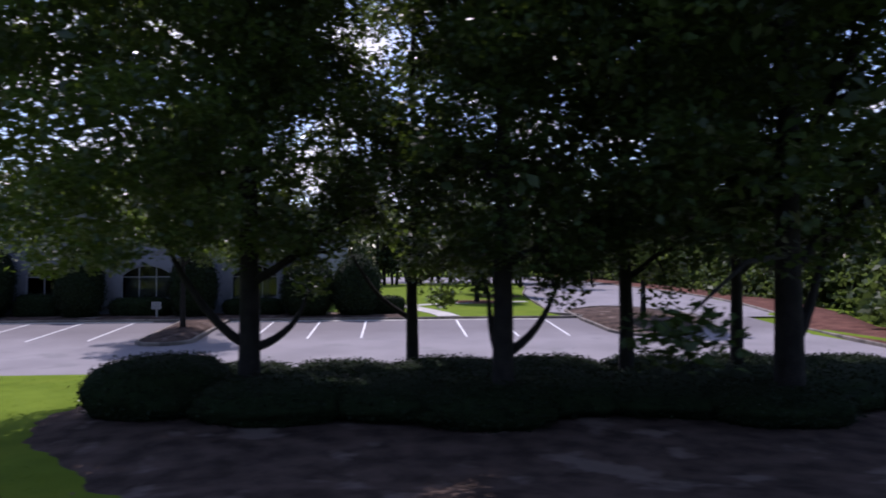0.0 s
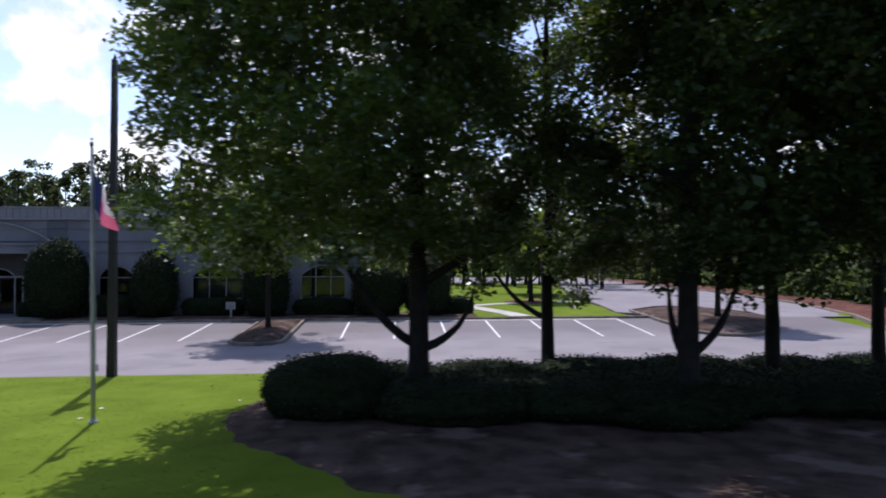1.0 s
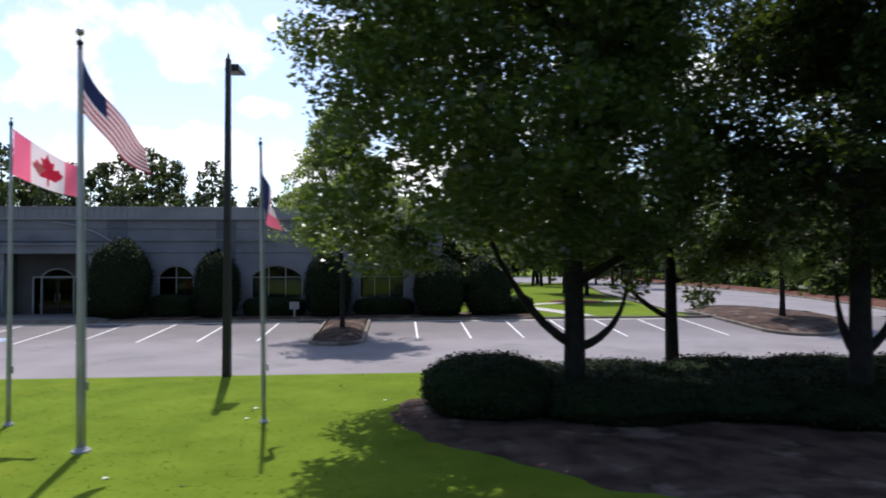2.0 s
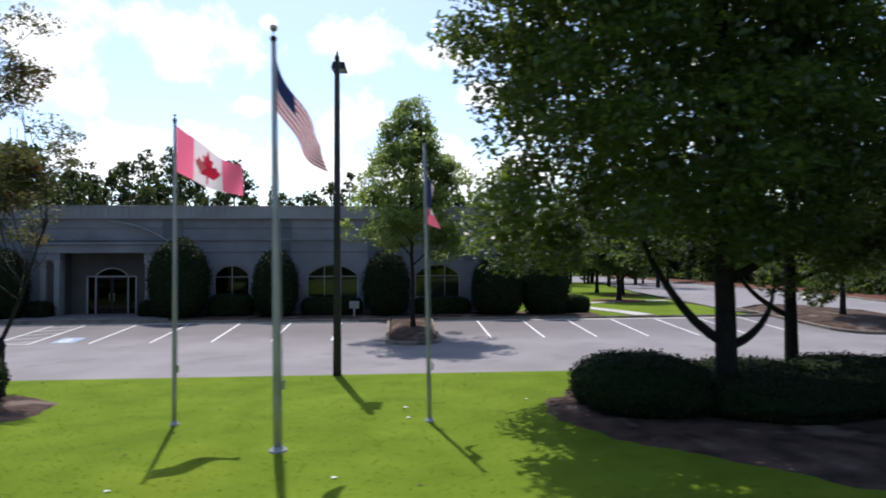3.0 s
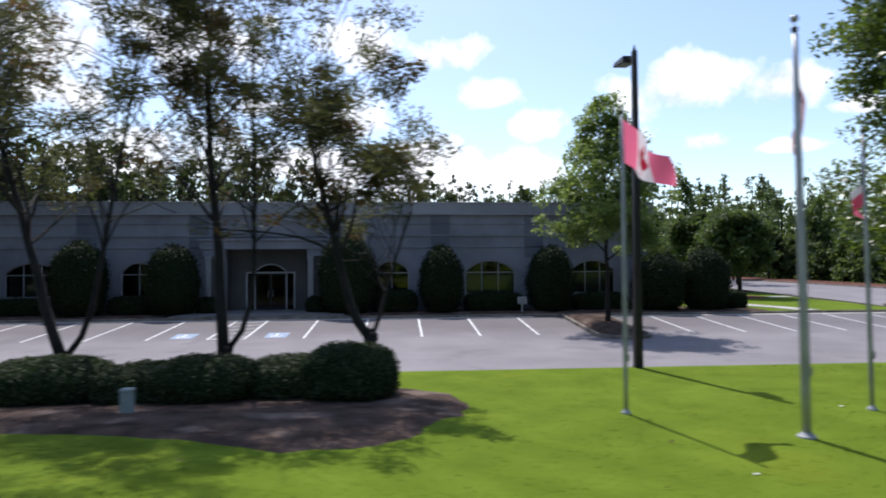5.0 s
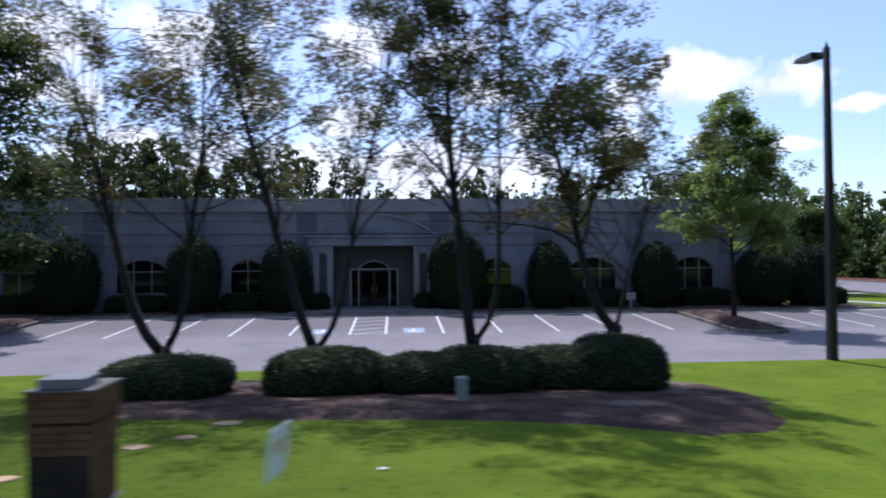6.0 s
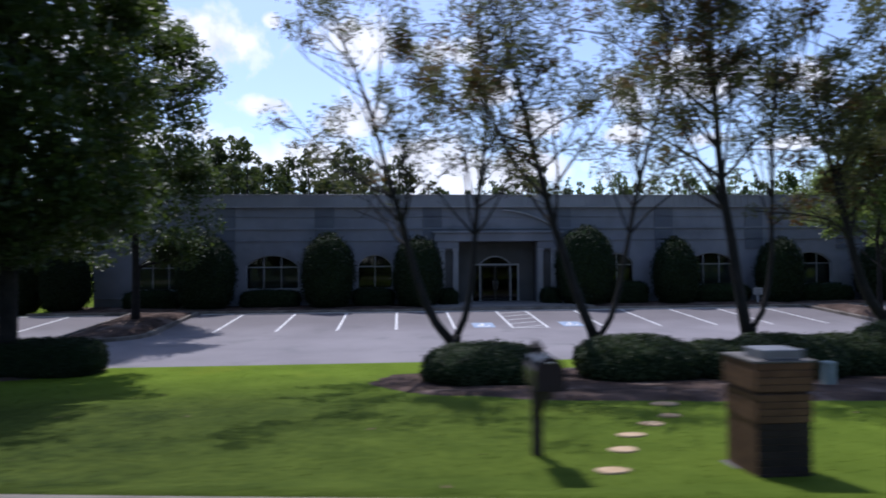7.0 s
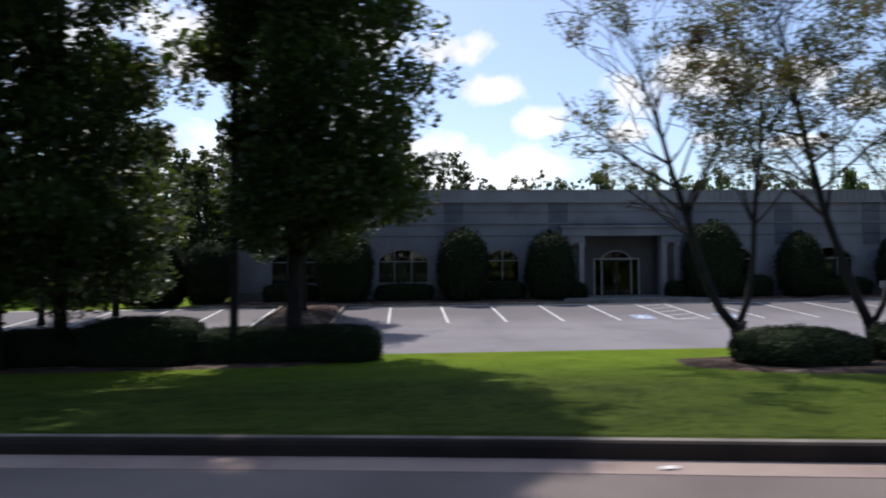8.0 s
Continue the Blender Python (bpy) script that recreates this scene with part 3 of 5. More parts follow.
def flat_bar(p, q, w, material, name, lift=0.007):
    (ax, ay), (bx, by) = p, q
    d = Vector((bx - ax, by - ay)).normalized()
    nx, ny = -d.y * w / 2, d.x * w / 2
    out = Geo().add([(ax - nx, ay - ny, lot_z(ay) + lift), (bx - nx, by - ny, lot_z(by) + lift), (bx + nx, by + ny, lot_z(by) + lift), (ax + nx, ay + ny, lot_z(ay) + lift)], [(0, 1, 2, 3)])
    return part(name, out, material, lot)


# hatched aisle between the two accessible stalls
for k in range(5):
    y = 28.5 + 1.1 * k
    flat_bar((-27.2, y), (-25.6, min(y + 0.62, 33.7)), 0.1, M_PAINT, "hatch_line")
flat_bar((-27.2, 28.5), (-25.6, 28.5), 0.1, M_PAINT, "hatch_line")


def wheelchair_sign(cx):
    """A blue square with a plain white seated-figure mark, painted on the ground."""
    blue = Geo()
    for k in range(4):
        y0, y1 = 28.7 + 0.32 * k, 28.7 + 0.32 * (k + 1)
        blue.add([(cx - 0.5, y0, lot_z(y0) + 0.006), (cx + 0.5, y0, lot_z(y0) + 0.006), (cx + 0.5, y1, lot_z(y1) + 0.006), (cx - 0.5, y1, lot_z(y1) + 0.006)], [(0, 1, 2, 3)])
    pad = part("pavement_symbol", blue, M_BLUE, lot, "blue painted square with a white mark")
    mark = Geo()
    ring = [(0.3 * math.cos(t), 0.3 * math.sin(t)) for t in np.linspace(math.pi * 0.75, math.pi * 2.1, 10)]
    for (ax, ay), (bx, by) in zip(ring, ring[1:]):
        mark.add([(cx + ax, 29.15 + ay, lot_z(29.15 + ay) + 0.011), (cx + bx, 29.15 + by, lot_z(29.15 + by) + 0.011), (cx + bx * 0.7, 29.15 + by * 0.7, lot_z(29.15 + by * 0.7) + 0.011), (cx + ax * 0.7, 29.15 + ay * 0.7, lot_z(29.15 + ay * 0.7) + 0.011)], [(0, 1, 2, 3)])
    mark.add([(cx - 0.1, 29.1, lot_z(29.1) + 0.011), (cx + 0.04, 29.1, lot_z(29.1) + 0.011), (cx + 0.04, 29.75, lot_z(29.75) + 0.011), (cx - 0.1, 29.75, lot_z(29.75) + 0.011)], [(0, 1, 2, 3)])
    part("mark", mark, M_PAINT, pad)


wheelchair_sign(-28.5)
wheelchair_sign(-24.25)


# ---- planting beds and islands ----
def bed(name, outline, lift, material, label, height=lawn_z, mound=0.0, seed=1, kind="structure", rough=0.18):
    """A bed with an uneven edge, a little above the ground round it."""
    rng = random.Random(seed)
    n = len(outline)
    pts = []
    for i in range(n):
        (ax, ay), (bx, by) = outline[i], outline[(i + 1) % n]
        m = max(2, int(math.hypot(bx - ax, by - ay) / 0.45))
        for k in range(m):
            pts.append((ax + (bx - ax) * k / m, ay + (by - ay) * k / m))
    cx, cy = sum(p[0] for p in pts) / len(pts), sum(p[1] for p in pts) / len(pts)
    out = Geo()
    rings = 10
    for r in range(rings + 1):
        s = 1 - r / rings
        for i, (x, y) in enumerate(pts):
            j = 1 + (rough * (rng.random() - 0.5) * 0.25 if r == 0 else 0)
            px, py = cx + (x - cx) * s * j, cy + (y - cy) * s * j
            up = -0.03 if r == 0 else lift + mound * (1 - s * s) + 0.035 * noise.noise((px * 1.3, py * 1.3, seed))
            out.v.append((px, py, height(px, py) + up))
    m = len(pts)
    for r in range(rings):
        for i in range(m):
            a, b = r * m + i, r * m + (i + 1) % m
            out.f.append((a, b, b + m, a + m))
    return solid(name, out, material, label, "planting bed", kind, smooth=True)


LEFT_BED = [(-33.6, 15.2), (-32.2, 12.4), (-30, 11.3), (-27, 10.8), (-24, 10.5), (-22, 9.9), (-20.2, 9.1), (-18.6, 9.7), (-17.3, 11.8), (-16.6, 13.6), (-17.0, 15.4), (-18.6, 16.6), (-22, 17.3), (-30, 17.5), (-32.8, 17.0)]
RIGHT_BED = [(-5.95, 12.6), (-5.7, 14.6), (-4.2, 16.6), (0, 17.8), (8, 18.3), (16, 18.3), (19, 15), (19, 5.6), (8, 4.9), (1, 6.0), (-2.3, 7.9), (-4.6, 10.3)]
bed("left_bed", LEFT_BED, 0.05, M_MULCH, "brown pine-straw mulch bed under the crape myrtles", seed=3, rough=0.16)
bed("right_bed", RIGHT_BED, 0.05, M_MULCH, "brown mulch bed under the dark shade trees", seed=5, rough=0.16)
bed("far_left_bed", [(-40.3, 18.4), (-40.6, 19.3), (-50, 19.35), (-60, 19.35), (-61, 16.5), (-50, 16.2), (-43, 16.6)], 0.04, M_MULCH, "brown mulch bed under a box hedge", seed=7)


def island(name, cx, half, y0, seed):
    """A kerbed planting island at the head of the lot, round at its end."""
    line = [(cx - half, 34.0), (cx - half, y0 + half)] + arc(cx, y0 + half, half, 180, 360, 10)[1:-1] + [(cx + half, y0 + half), (cx + half, 34.0)]
    solid("kerb_" + name, kerb_run(line, width=0.17, rise=0.16), M_KERB, "pale concrete kerb round a planting island", "kerb", "structure")
    inner = [(cx - half + 0.17, 34.1), (cx - half + 0.17, y0 + half)] + arc(cx, y0 + half, half - 0.17, 180, 360, 10)[1:-1] + [(cx + half - 0.17, y0 + half), (cx + half - 0.17, 34.1)]
    bed(name + "_bed", inner, 0.12, M_MULCH, "brown mulch on a kerbed parking island", height=lambda x, y: lot_z(y), mound=0.28, seed=seed, rough=0)


island("island", -8.15, 1.3, 26.5, 11)
island("left_island", -44.9, 1.75, 25.7, 12)
# the island that ends the row on the right, its kerb sweeping out into the drive
line = [(13.2, 35.5), (13.1, 33.0), (13.3, 30.6)] + arc(15.4, 29.9, 2.1, 180, 320, 9)[1:] + [(18.8, 30.4), (20.2, 32.5), (20.6, 36.0), (19.4, 39.0)] + arc(17.3, 39.0, 2.1, 0, 150, 7)[1:] + [(13.6, 38.4), (13.2, 35.5)]
solid("kerb_right_island", kerb_run(line, width=0.17, rise=0.16), M_KERB, "pale concrete kerb round a planting island", "kerb", "structure")
bed("right_island_bed", [(13.4, 35.5), (13.3, 33.0), (13.5, 30.6)] + arc(15.4, 29.9, 1.9, 180, 320, 9)[1:] + [(18.6, 30.5), (20.0, 32.6), (20.4, 36.0), (19.2, 39.0)] + arc(17.3, 39.0, 1.9, 0, 150, 7)[1:] + [(13.8, 38.4)], 0.12, M_MULCH, "brown mulch on a kerbed parking island", height=lambda x, y: lot_z(y), mound=0.2, seed=13, rough=0)
for k, (x, y, r) in enumerate(((9.0, 47.5, 2.3), (12.3, 55.4, 2.0))):
    bed("lawn_tree_bed", arc(x, y, r, 0, 342, 19), 0.04, M_RED_MULCH, "reddish mulch ring round a lawn tree", height=lambda a, b: 0.95, seed=20 + k)
# reddish mulch bank outside the drive
g = Geo()
for x, y in DRIVE_R:
    z = lot_z(y)
    g.v += [(x + 0.14, y - 0.05, z + 0.12), (x + 1.0, y - 0.2, z + 0.22), (x + 2.2, y - 0.5, z + 0.3), (x + 3.2, y - 0.8, z + 0.3), (x + 3.4, y - 0.8, z - 0.8)]
for i in range(len(DRIVE_R) - 1):
    for k in range(4):
        a = i * 5 + k
        g.f.append((a, a + 1, a + 6, a + 5))
solid("mulch_bank", g, M_RED_MULCH, "reddish mulch bank beyond the drive kerb", "planting bed", "structure", smooth=True)

# footpath crossing the small lawn, and the walk before the entrance
def ribbon(points, w, z0, z1):
    out = Geo()
    n = len(points)
    for i, (x, y) in enumerate(points):
        ax, ay = points[max(i - 1, 0)]
        bx, by = points[min(i + 1, n - 1)]
        d = Vector((bx - ax, by - ay)).normalized()
        nx, ny = -d.y * w / 2, d.x * w / 2
        out.v += [(x - nx, y - ny, z0), (x - nx, y - ny, z1), (x + nx, y + ny, z1), (x + nx, y + ny, z0)]
    for i in range(n - 1):
        for k in range(3):
            a = i * 4 + k
            out.f.append((a, a + 4, a + 5, a + 1))
    return out


solid("footpath", ribbon([(5.6, 34.2), (5.2, 36.5), (4.3, 39.5), (3.2, 43.0), (2.0, 46.5), (0.5, 50.0), (-2.0, 54.0)], 1.3, 0.8, 0.985), M_CONCRETE, "pale concrete footpath curving across the small lawn", "footpath", "structure")
solid("footpath_branch", ribbon([(3.6, 43.6), (6.0, 45.4), (9.0, 46.6), (13.0, 47.4)], 1.1, 0.8, 0.98), M_CONCRETE, "pale concrete branch path to the drive", "footpath", "structure")
g = Geo().slab([(-31.0, 34.17), (-21.5, 34.17), (-22.6, 38.7), (-30.2, 38.7)], 0.7, 1.03)
solid("entrance_walk", g, M_WALK, "grey concrete walk before the entrance", "pavement", "structure")
for name, x0, x1 in (("front_bed_left", -51.0, -31.0), ("front_bed_right", -21.6, 3.0)):
    g = Geo()
    nx = int((x1 - x0) / 0.6)
    for i in range(nx + 1):
        x = x0 + (x1 - x0) * i / nx
        for k, y in enumerate((34.16, 34.4, 35.2, 36.2, 37.2, 37.7)):
            g.v.append((x, y, 0.93 + 0.06 * (k > 0) + 0.04 * noise.noise((x, y, 3.0))))
    for i in range(nx):
        for k in range(5):
            a = i * 6 + k
            g.f.append((a, a + 6, a + 7, a + 1))
    solid(name, g, M_MULCH, "brown mulch bed along the office front", "planting bed", "structure", smooth=True)


# ---- office building ----
BX, WY, RY = -26.45, 37.6, 38.65  # middle of the front, wall plane, recess plane
Z0, Z_LEDGE, Z_BAND, Z_TOP = 0.9, 5.5, 6.88, 7.56
HALF = 23.9
office = thing("office_building", (BX, WY, Z0), "single-storey grey masonry office with arched windows and metal parapet", "building")
WIN = []  # middle, width, panes
for side in (-1, 1):
    WIN += [(side * 7.5, 2.1, 2), (side * 13.6, 3.1, 3), (side * 20.1, 2.8, 3)]
SILL, SPRING, RISE = 1.05, 2.43, 0.66  # above Z0


def arch_points(w, rise, n=14):
    r = (w * w / 4 + rise * rise) / (2 * rise)
    a = math.asin(w / 2 / r)
    return [(r * math.sin(-a + 2 * a * k / n), r * math.cos(-a + 2 * a * k / n) - (r - rise)) for k in range(n + 1)]


h_band = Z_BAND - Z0
edges = sorted([(m - w / 2, m + w / 2) for m, w, p in WIN] + [(-2.42, 2.42)])
at = -HALF
for a, b in edges + [(HALF, HALF)]:
    part("wall", Geo().box(at, a, 0, 0.3, 0, h_band), M_WALL, office)
    at = b
for m, w, p in WIN:
    part("apron_wall", Geo().box(m - w / 2, m + w / 2, 0, 0.3, 0, SILL), M_WALL, office)
    head = [(m + x, SPRING + z) for x, z in arch_points(w, RISE)]
    part("arch_wall", Geo().prism([(m - w / 2, h_band)] + head + [(m + w / 2, h_band)], 0, 0.3), M_WALL, office)
part("wall", Geo().box(-2.42, 2.42, 0, 0.3, 3.85, h_band), M_WALL, office)
for box in ((-HALF, -HALF + 0.3, 0.3, 26), (HALF - 0.3, HALF, 0.3, 26), (-HALF, HALF, 26, 26.3)):
    part("wall", Geo().box(*box, 0, h_band), M_WALL, office)
part("floor", Geo().box(-HALF, HALF, 0.3, 26, -0.2, 0.08), M_INSIDE, office, "dim carpeted floor")
part("partition", Geo().box(-HALF, -3.4, 5.0, 5.15, 0.08, 3.6).box(3.4, HALF, 5.0, 5.15, 0.08, 3.6).box(-HALF + 0.3, HALF - 0.3, 1.8, 26, 3.6, 3.7), M_INSIDE, office, "dim inner walls and ceiling")
# recess walls: the shade of the entrance is put into a darker colour
recess = Geo().box(-2.42, -1.5, RY - WY, RY - WY + 0.2, 0, 3.85).box(1.5, 2.42, RY - WY, RY - WY + 0.2, 0, 3.85).box(-2.62, -2.42, 0.3, RY - WY + 0.2, 0, 3.85).box(2.42, 2.62, 0.3, RY - WY + 0.2, 0, 3.85)
recess.box(-2.62, 2.62, 0.3, RY - WY + 0.2, 3.85, 4.0)
head = [(x, 2.43 + z) for x, z in arch_points(1.95, 0.5)]
recess.prism([(-1.5, 3.85), (-1.5, 2.43)] + head + [(1.5, 2.43), (1.5, 3.85)], RY - WY, RY - WY + 0.2)
part("entrance_recess", recess, M_RECESS, office, "entrance recess with its shade painted into dark walls")
part("roof", Geo().box(-HALF + 0.1, HALF - 0.1, 0.2, 26.2, h_band + 0.1, h_band + 0.3), M_ROOF, office, "pale flat roof membrane")
# upper field: darker grey stands in for recessed piers, with two string courses
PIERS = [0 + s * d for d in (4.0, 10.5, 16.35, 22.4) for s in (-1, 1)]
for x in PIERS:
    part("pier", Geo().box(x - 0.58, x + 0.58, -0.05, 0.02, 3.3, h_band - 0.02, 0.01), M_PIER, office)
for z, d, h in ((Z_LEDGE - Z0, 0.08, 0.1), (Z_LEDGE - Z0 + 0.75, 0.05, 0.05), (3.9, 0.05, 0.06), (0.55, 0.06, 0.08)):
    cuts = [(-HALF, -2.42), (2.42, HALF)] if z < 3.85 else [(-HALF, HALF)]
    for a, b in cuts:
        part("string_course", Geo().box(a, b, -d, 0.02, z, z + h, 0.01), M_WALL, office)
# metal parapet with standing seams, and its pale drip edge
parapet = Geo().box(-HALF - 0.15, HALF + 0.15, -0.16, 0.1, h_band, Z_TOP - Z0, 0.015)
parapet_ob = part("parapet", parapet, M_SEAM, office, "pale standing-seam metal parapet")
for x0, x1, y0, y1 in ((-HALF - 0.15, -HALF + 0.1, 0.1, 26.2), (HALF - 0.1, HALF + 0.15, 0.1, 26.2), (-HALF - 0.15, HALF + 0.15, 26.2, 26.45)):
    part("parapet", Geo().box(x0, x1, y0, y1, h_band, Z_TOP - Z0), M_SEAM, office, "pale standing-seam metal parapet")
seam = mesh_of("seam", Geo().box(-0.014, 0.014, -0.195, -0.155, h_band + 0.02, Z_TOP - Z0), M_SEAM)
for k in range(118):
    ob = new("seam", seam)
    ob.location = (-HALF + 0.2 + 0.4 * k, 0, 0)
    ob.parent = parapet_ob
part("coping", Geo().box(-HALF - 0.2, HALF + 0.2, -0.22, 0.16, Z_TOP - Z0, Z_TOP - Z0 + 0.05, 0.01), M_SEAM, office)
part("drip_edge", Geo().box(-HALF - 0.2, HALF + 0.2, -0.24, 0.02, h_band - 0.05, h_band, 0.01), M_WHITE, office, "white metal drip edge")
# portico
for z0, z1, d, w in ((3.42, 3.85, 0.28, 3.75), (3.85, 4.35, 0.36, 3.9), (4.35, 4.48, 0.46, 4.02)):
    part("entablature", Geo().box(-w, -2.42 if z0 < 3.8 else w, -d, 0.02, z0, z1, 0.015) if z0 < 3.8 else Geo().box(-w, w, -d, 0.02, z0, z1, 0.015), M_WALL, office)
part("entablature", Geo().box(2.42, 3.75, -0.28, 0.02, 3.42, 3.85, 0.015), M_WALL, office)
for s in (-1, 1):
    for x in (2.62, 3.42):
        col = part("column", Geo().box(s * x - 0.16, s * x + 0.16, -0.24, 0.02, 0.12, 3.42, 0.02), M_TRIM, office, "pale square entrance column")
        part("column_base", Geo().box(s * x - 0.2, s * x + 0.2, -0.28, 0.03, 0, 0.22, 0.015), M_TRIM, col)
        part("capital", Geo().box(s * x - 0.2, s * x + 0.2, -0.28, 0.03, 3.24, 3.42, 0.015), M_TRIM, col)
    lite = part("side_panel", Geo().box(s * 3.02 - 0.24, s * 3.02 + 0.24, -0.06, 0.01, 0.5, 3.3, 0.01), M_RECESS, office, "dark glazed panel between columns")
# thin pale arch over the portico
bow = arch_points(7.6, 1.25, 24)[13:]
g = Geo()
for x, z in bow:
    g.v += [(x, -0.02, 4.5 + z), (x, -0.2, 4.5 + z), (x, -0.2, 4.56 + z), (x, -0.02, 4.56 + z)]
for i in range(len(bow) - 1):
    for k in range(4):
        a, b = i * 4 + k, i * 4 + (k + 1) % 4
        g.f.append((a, b, b + 4, a + 4))
part("arch_trim", g, M_WHITE, office, "thin white arched trim over the entrance")


def window(m, w, panes):
    """An arched window: white frame, mullions, transom, glass, sill."""
    t = 0.05
    g = Geo().box(m - w / 2, m - w / 2 + t, 0.08, 0.2, SILL, SPRING + 0.02).box(m + w / 2 - t, m + w / 2, 0.08, 0.2, SILL, SPRING + 0.02).box(m - w / 2 + t, m + w / 2 - t, 0.08, 0.2, SILL, SILL + t)
    top = arch_points(w, RISE)
    low = arch_points(w - 2 * t, RISE - t)
    g.prism([(m + x, SPRING + z) for x, z in top] + [(m + x, SPRING + z) for x, z in reversed(low)], 0.08, 0.2)
    win = part("window", g, M_WHITE, office, "arched window with white frame and dark glass")
    part("transom", Geo().box(m - w / 2 + t, m + w / 2 - t, 0.1, 0.18, SPRING - 0.085, SPRING - 0.04), M_WHITE, win)
    for k in range(1, panes):
        x = m - w / 2 + w * k / panes
        top_z = SPRING + np.interp(x - m, [p[0] for p in low], [p[1] for p in low])
        part("mullion", Geo().box(x - 0.022, x + 0.022, 0.1, 0.18, SILL + t, top_z), M_WHITE, win)
    part("sill", Geo().box(m - w / 2 - 0.1, m + w / 2 + 0.1, -0.08, 0.12, SILL - 0.1, SILL, 0.012), M_TRIM, win)
    part("pane", Geo().prism([(m - w / 2 + t, SILL + t), (m + w / 2 - t, SILL + t)] + [(m + x, SPRING + z) for x, z in reversed(low)], 0.135, 0.143), M_GLASS, win, "dark reflecting glass")
    if panes == 3:
        part("blind", Geo().prism([(m - w / 2 + t, SILL + t), (m + w / 2 - t, SILL + t), (m + w / 2 - t, SPRING - 0.06), (m - w / 2 + t, SPRING - 0.06)], 0.42, 0.43), M_BLIND, win, "pale lowered blind behind the glass")


for m, w, p in WIN:
    window(m, w, p)
# doors in the recess
dy = RY - WY
g = Geo().box(-1.5, -1.41, dy - 0.06, dy + 0.1, 0.1, 2.47).box(1.41, 1.5, dy - 0.06, dy + 0.1, 0.1, 2.47).box(-1.5, 1.5, dy - 0.06, dy + 0.1, 2.38, 2.47).box(-1.0, -0.93, dy - 0.04, dy + 0.1, 0.1, 2.38).box(0.93, 1.0, dy - 0.04, dy + 0.1, 0.1, 2.38)
hi, lo = arch_points(1.98, 0.52), arch_points(1.84, 0.45)
g.prism([(x, 2.45 + z) for x, z in hi] + [(x, 2.45 + z) for x, z in reversed(lo)], dy - 0.06, dy + 0.1)
door_frame = part("door_frame", g, M_WHITE, office, "white door surround with arched fanlight")
for s in (-1, 1):
    leaf = part("door_leaf", Geo().box(min(s * 0.02, s * 0.1), max(s * 0.02, s * 0.1), dy, dy + 0.05, 0.1, 2.36).box(min(s * 0.83, s * 0.92), max(s * 0.83, s * 0.92), dy, dy + 0.05, 0.1, 2.36).box(min(s * 0.1, s * 0.83), max(s * 0.1, s * 0.83), dy, dy + 0.05, 0.1, 0.36).box(min(s * 0.1, s * 0.83), max(s * 0.1, s * 0.83), dy, dy + 0.05, 2.26, 2.36), M_BLACK, door_frame, "dark framed glass door leaf")
    part("pane", Geo().box(min(s * 0.1, s * 0.83), max(s * 0.1, s * 0.83), dy + 0.02, dy + 0.03, 0.36, 2.26), M_DOOR_GLASS, leaf)
    part("handle", Geo().tube([(s * 0.14, dy - 0.05, 0.9), (s * 0.14, dy - 0.05, 1.4)], (0.014, 0.014), 8), M_ALU, leaf, "metal pull handle")
    part("pane", Geo().box(min(s * 1.0, s * 1.41), max(s * 1.0, s * 1.41), dy + 0.02, dy + 0.03, 0.1, 2.38), M_DOOR_GLASS, door_frame)
part("pane", Geo().prism([(x, 2.45 + z) for x, z in lo], dy + 0.02, dy + 0.03), M_DOOR_GLASS, door_frame)


# ---- plants ----
def crown_leaves(rng, clumps, per, size, spread, flat=0.45, aspect=0.6):
    """Leaves gathered round clump centres, thicker towards each clump's outside."""
    c = np.asarray(clumps, float)
    n = len(c) * per
    which = np.repeat(np.arange(len(c)), per)
    d = rng.normal(size=(n, 3))
    d /= np.linalg.norm(d, axis=1)[:, None]
    r = rng.uniform(0.25, 1.0, n) ** 0.6
    scale = (spread * rng.uniform(0.7, 1.3, len(c)))[which]
    pos = c[which] + d * (r * scale)[:, None] * np.array([1, 1, 0.7])
    return leaves(rng, pos, size, flat, aspect=aspect)


def grow(rng, start, heading, length, radius, bend, n=6, rise=0.0, lift=0.0):
    """A wandering limb: its points and radii."""
    p, d = np.array(start, float), np.array(heading, float)
    d /= np.linalg.norm(d)
    pts, radii = [p.copy()], [radius]
    for k in range(n):
        d = d + rng.normal(size=3) * bend + np.array([0, 0, rise + (lift if k < 3 else 0.0)])
        d /= np.linalg.norm(d)
        p = p + d * length / n
        pts.append(p.copy())
        radii.append(max(0.012, radius * (1 - 0.8 * (k + 1) / n)))
    return pts, radii


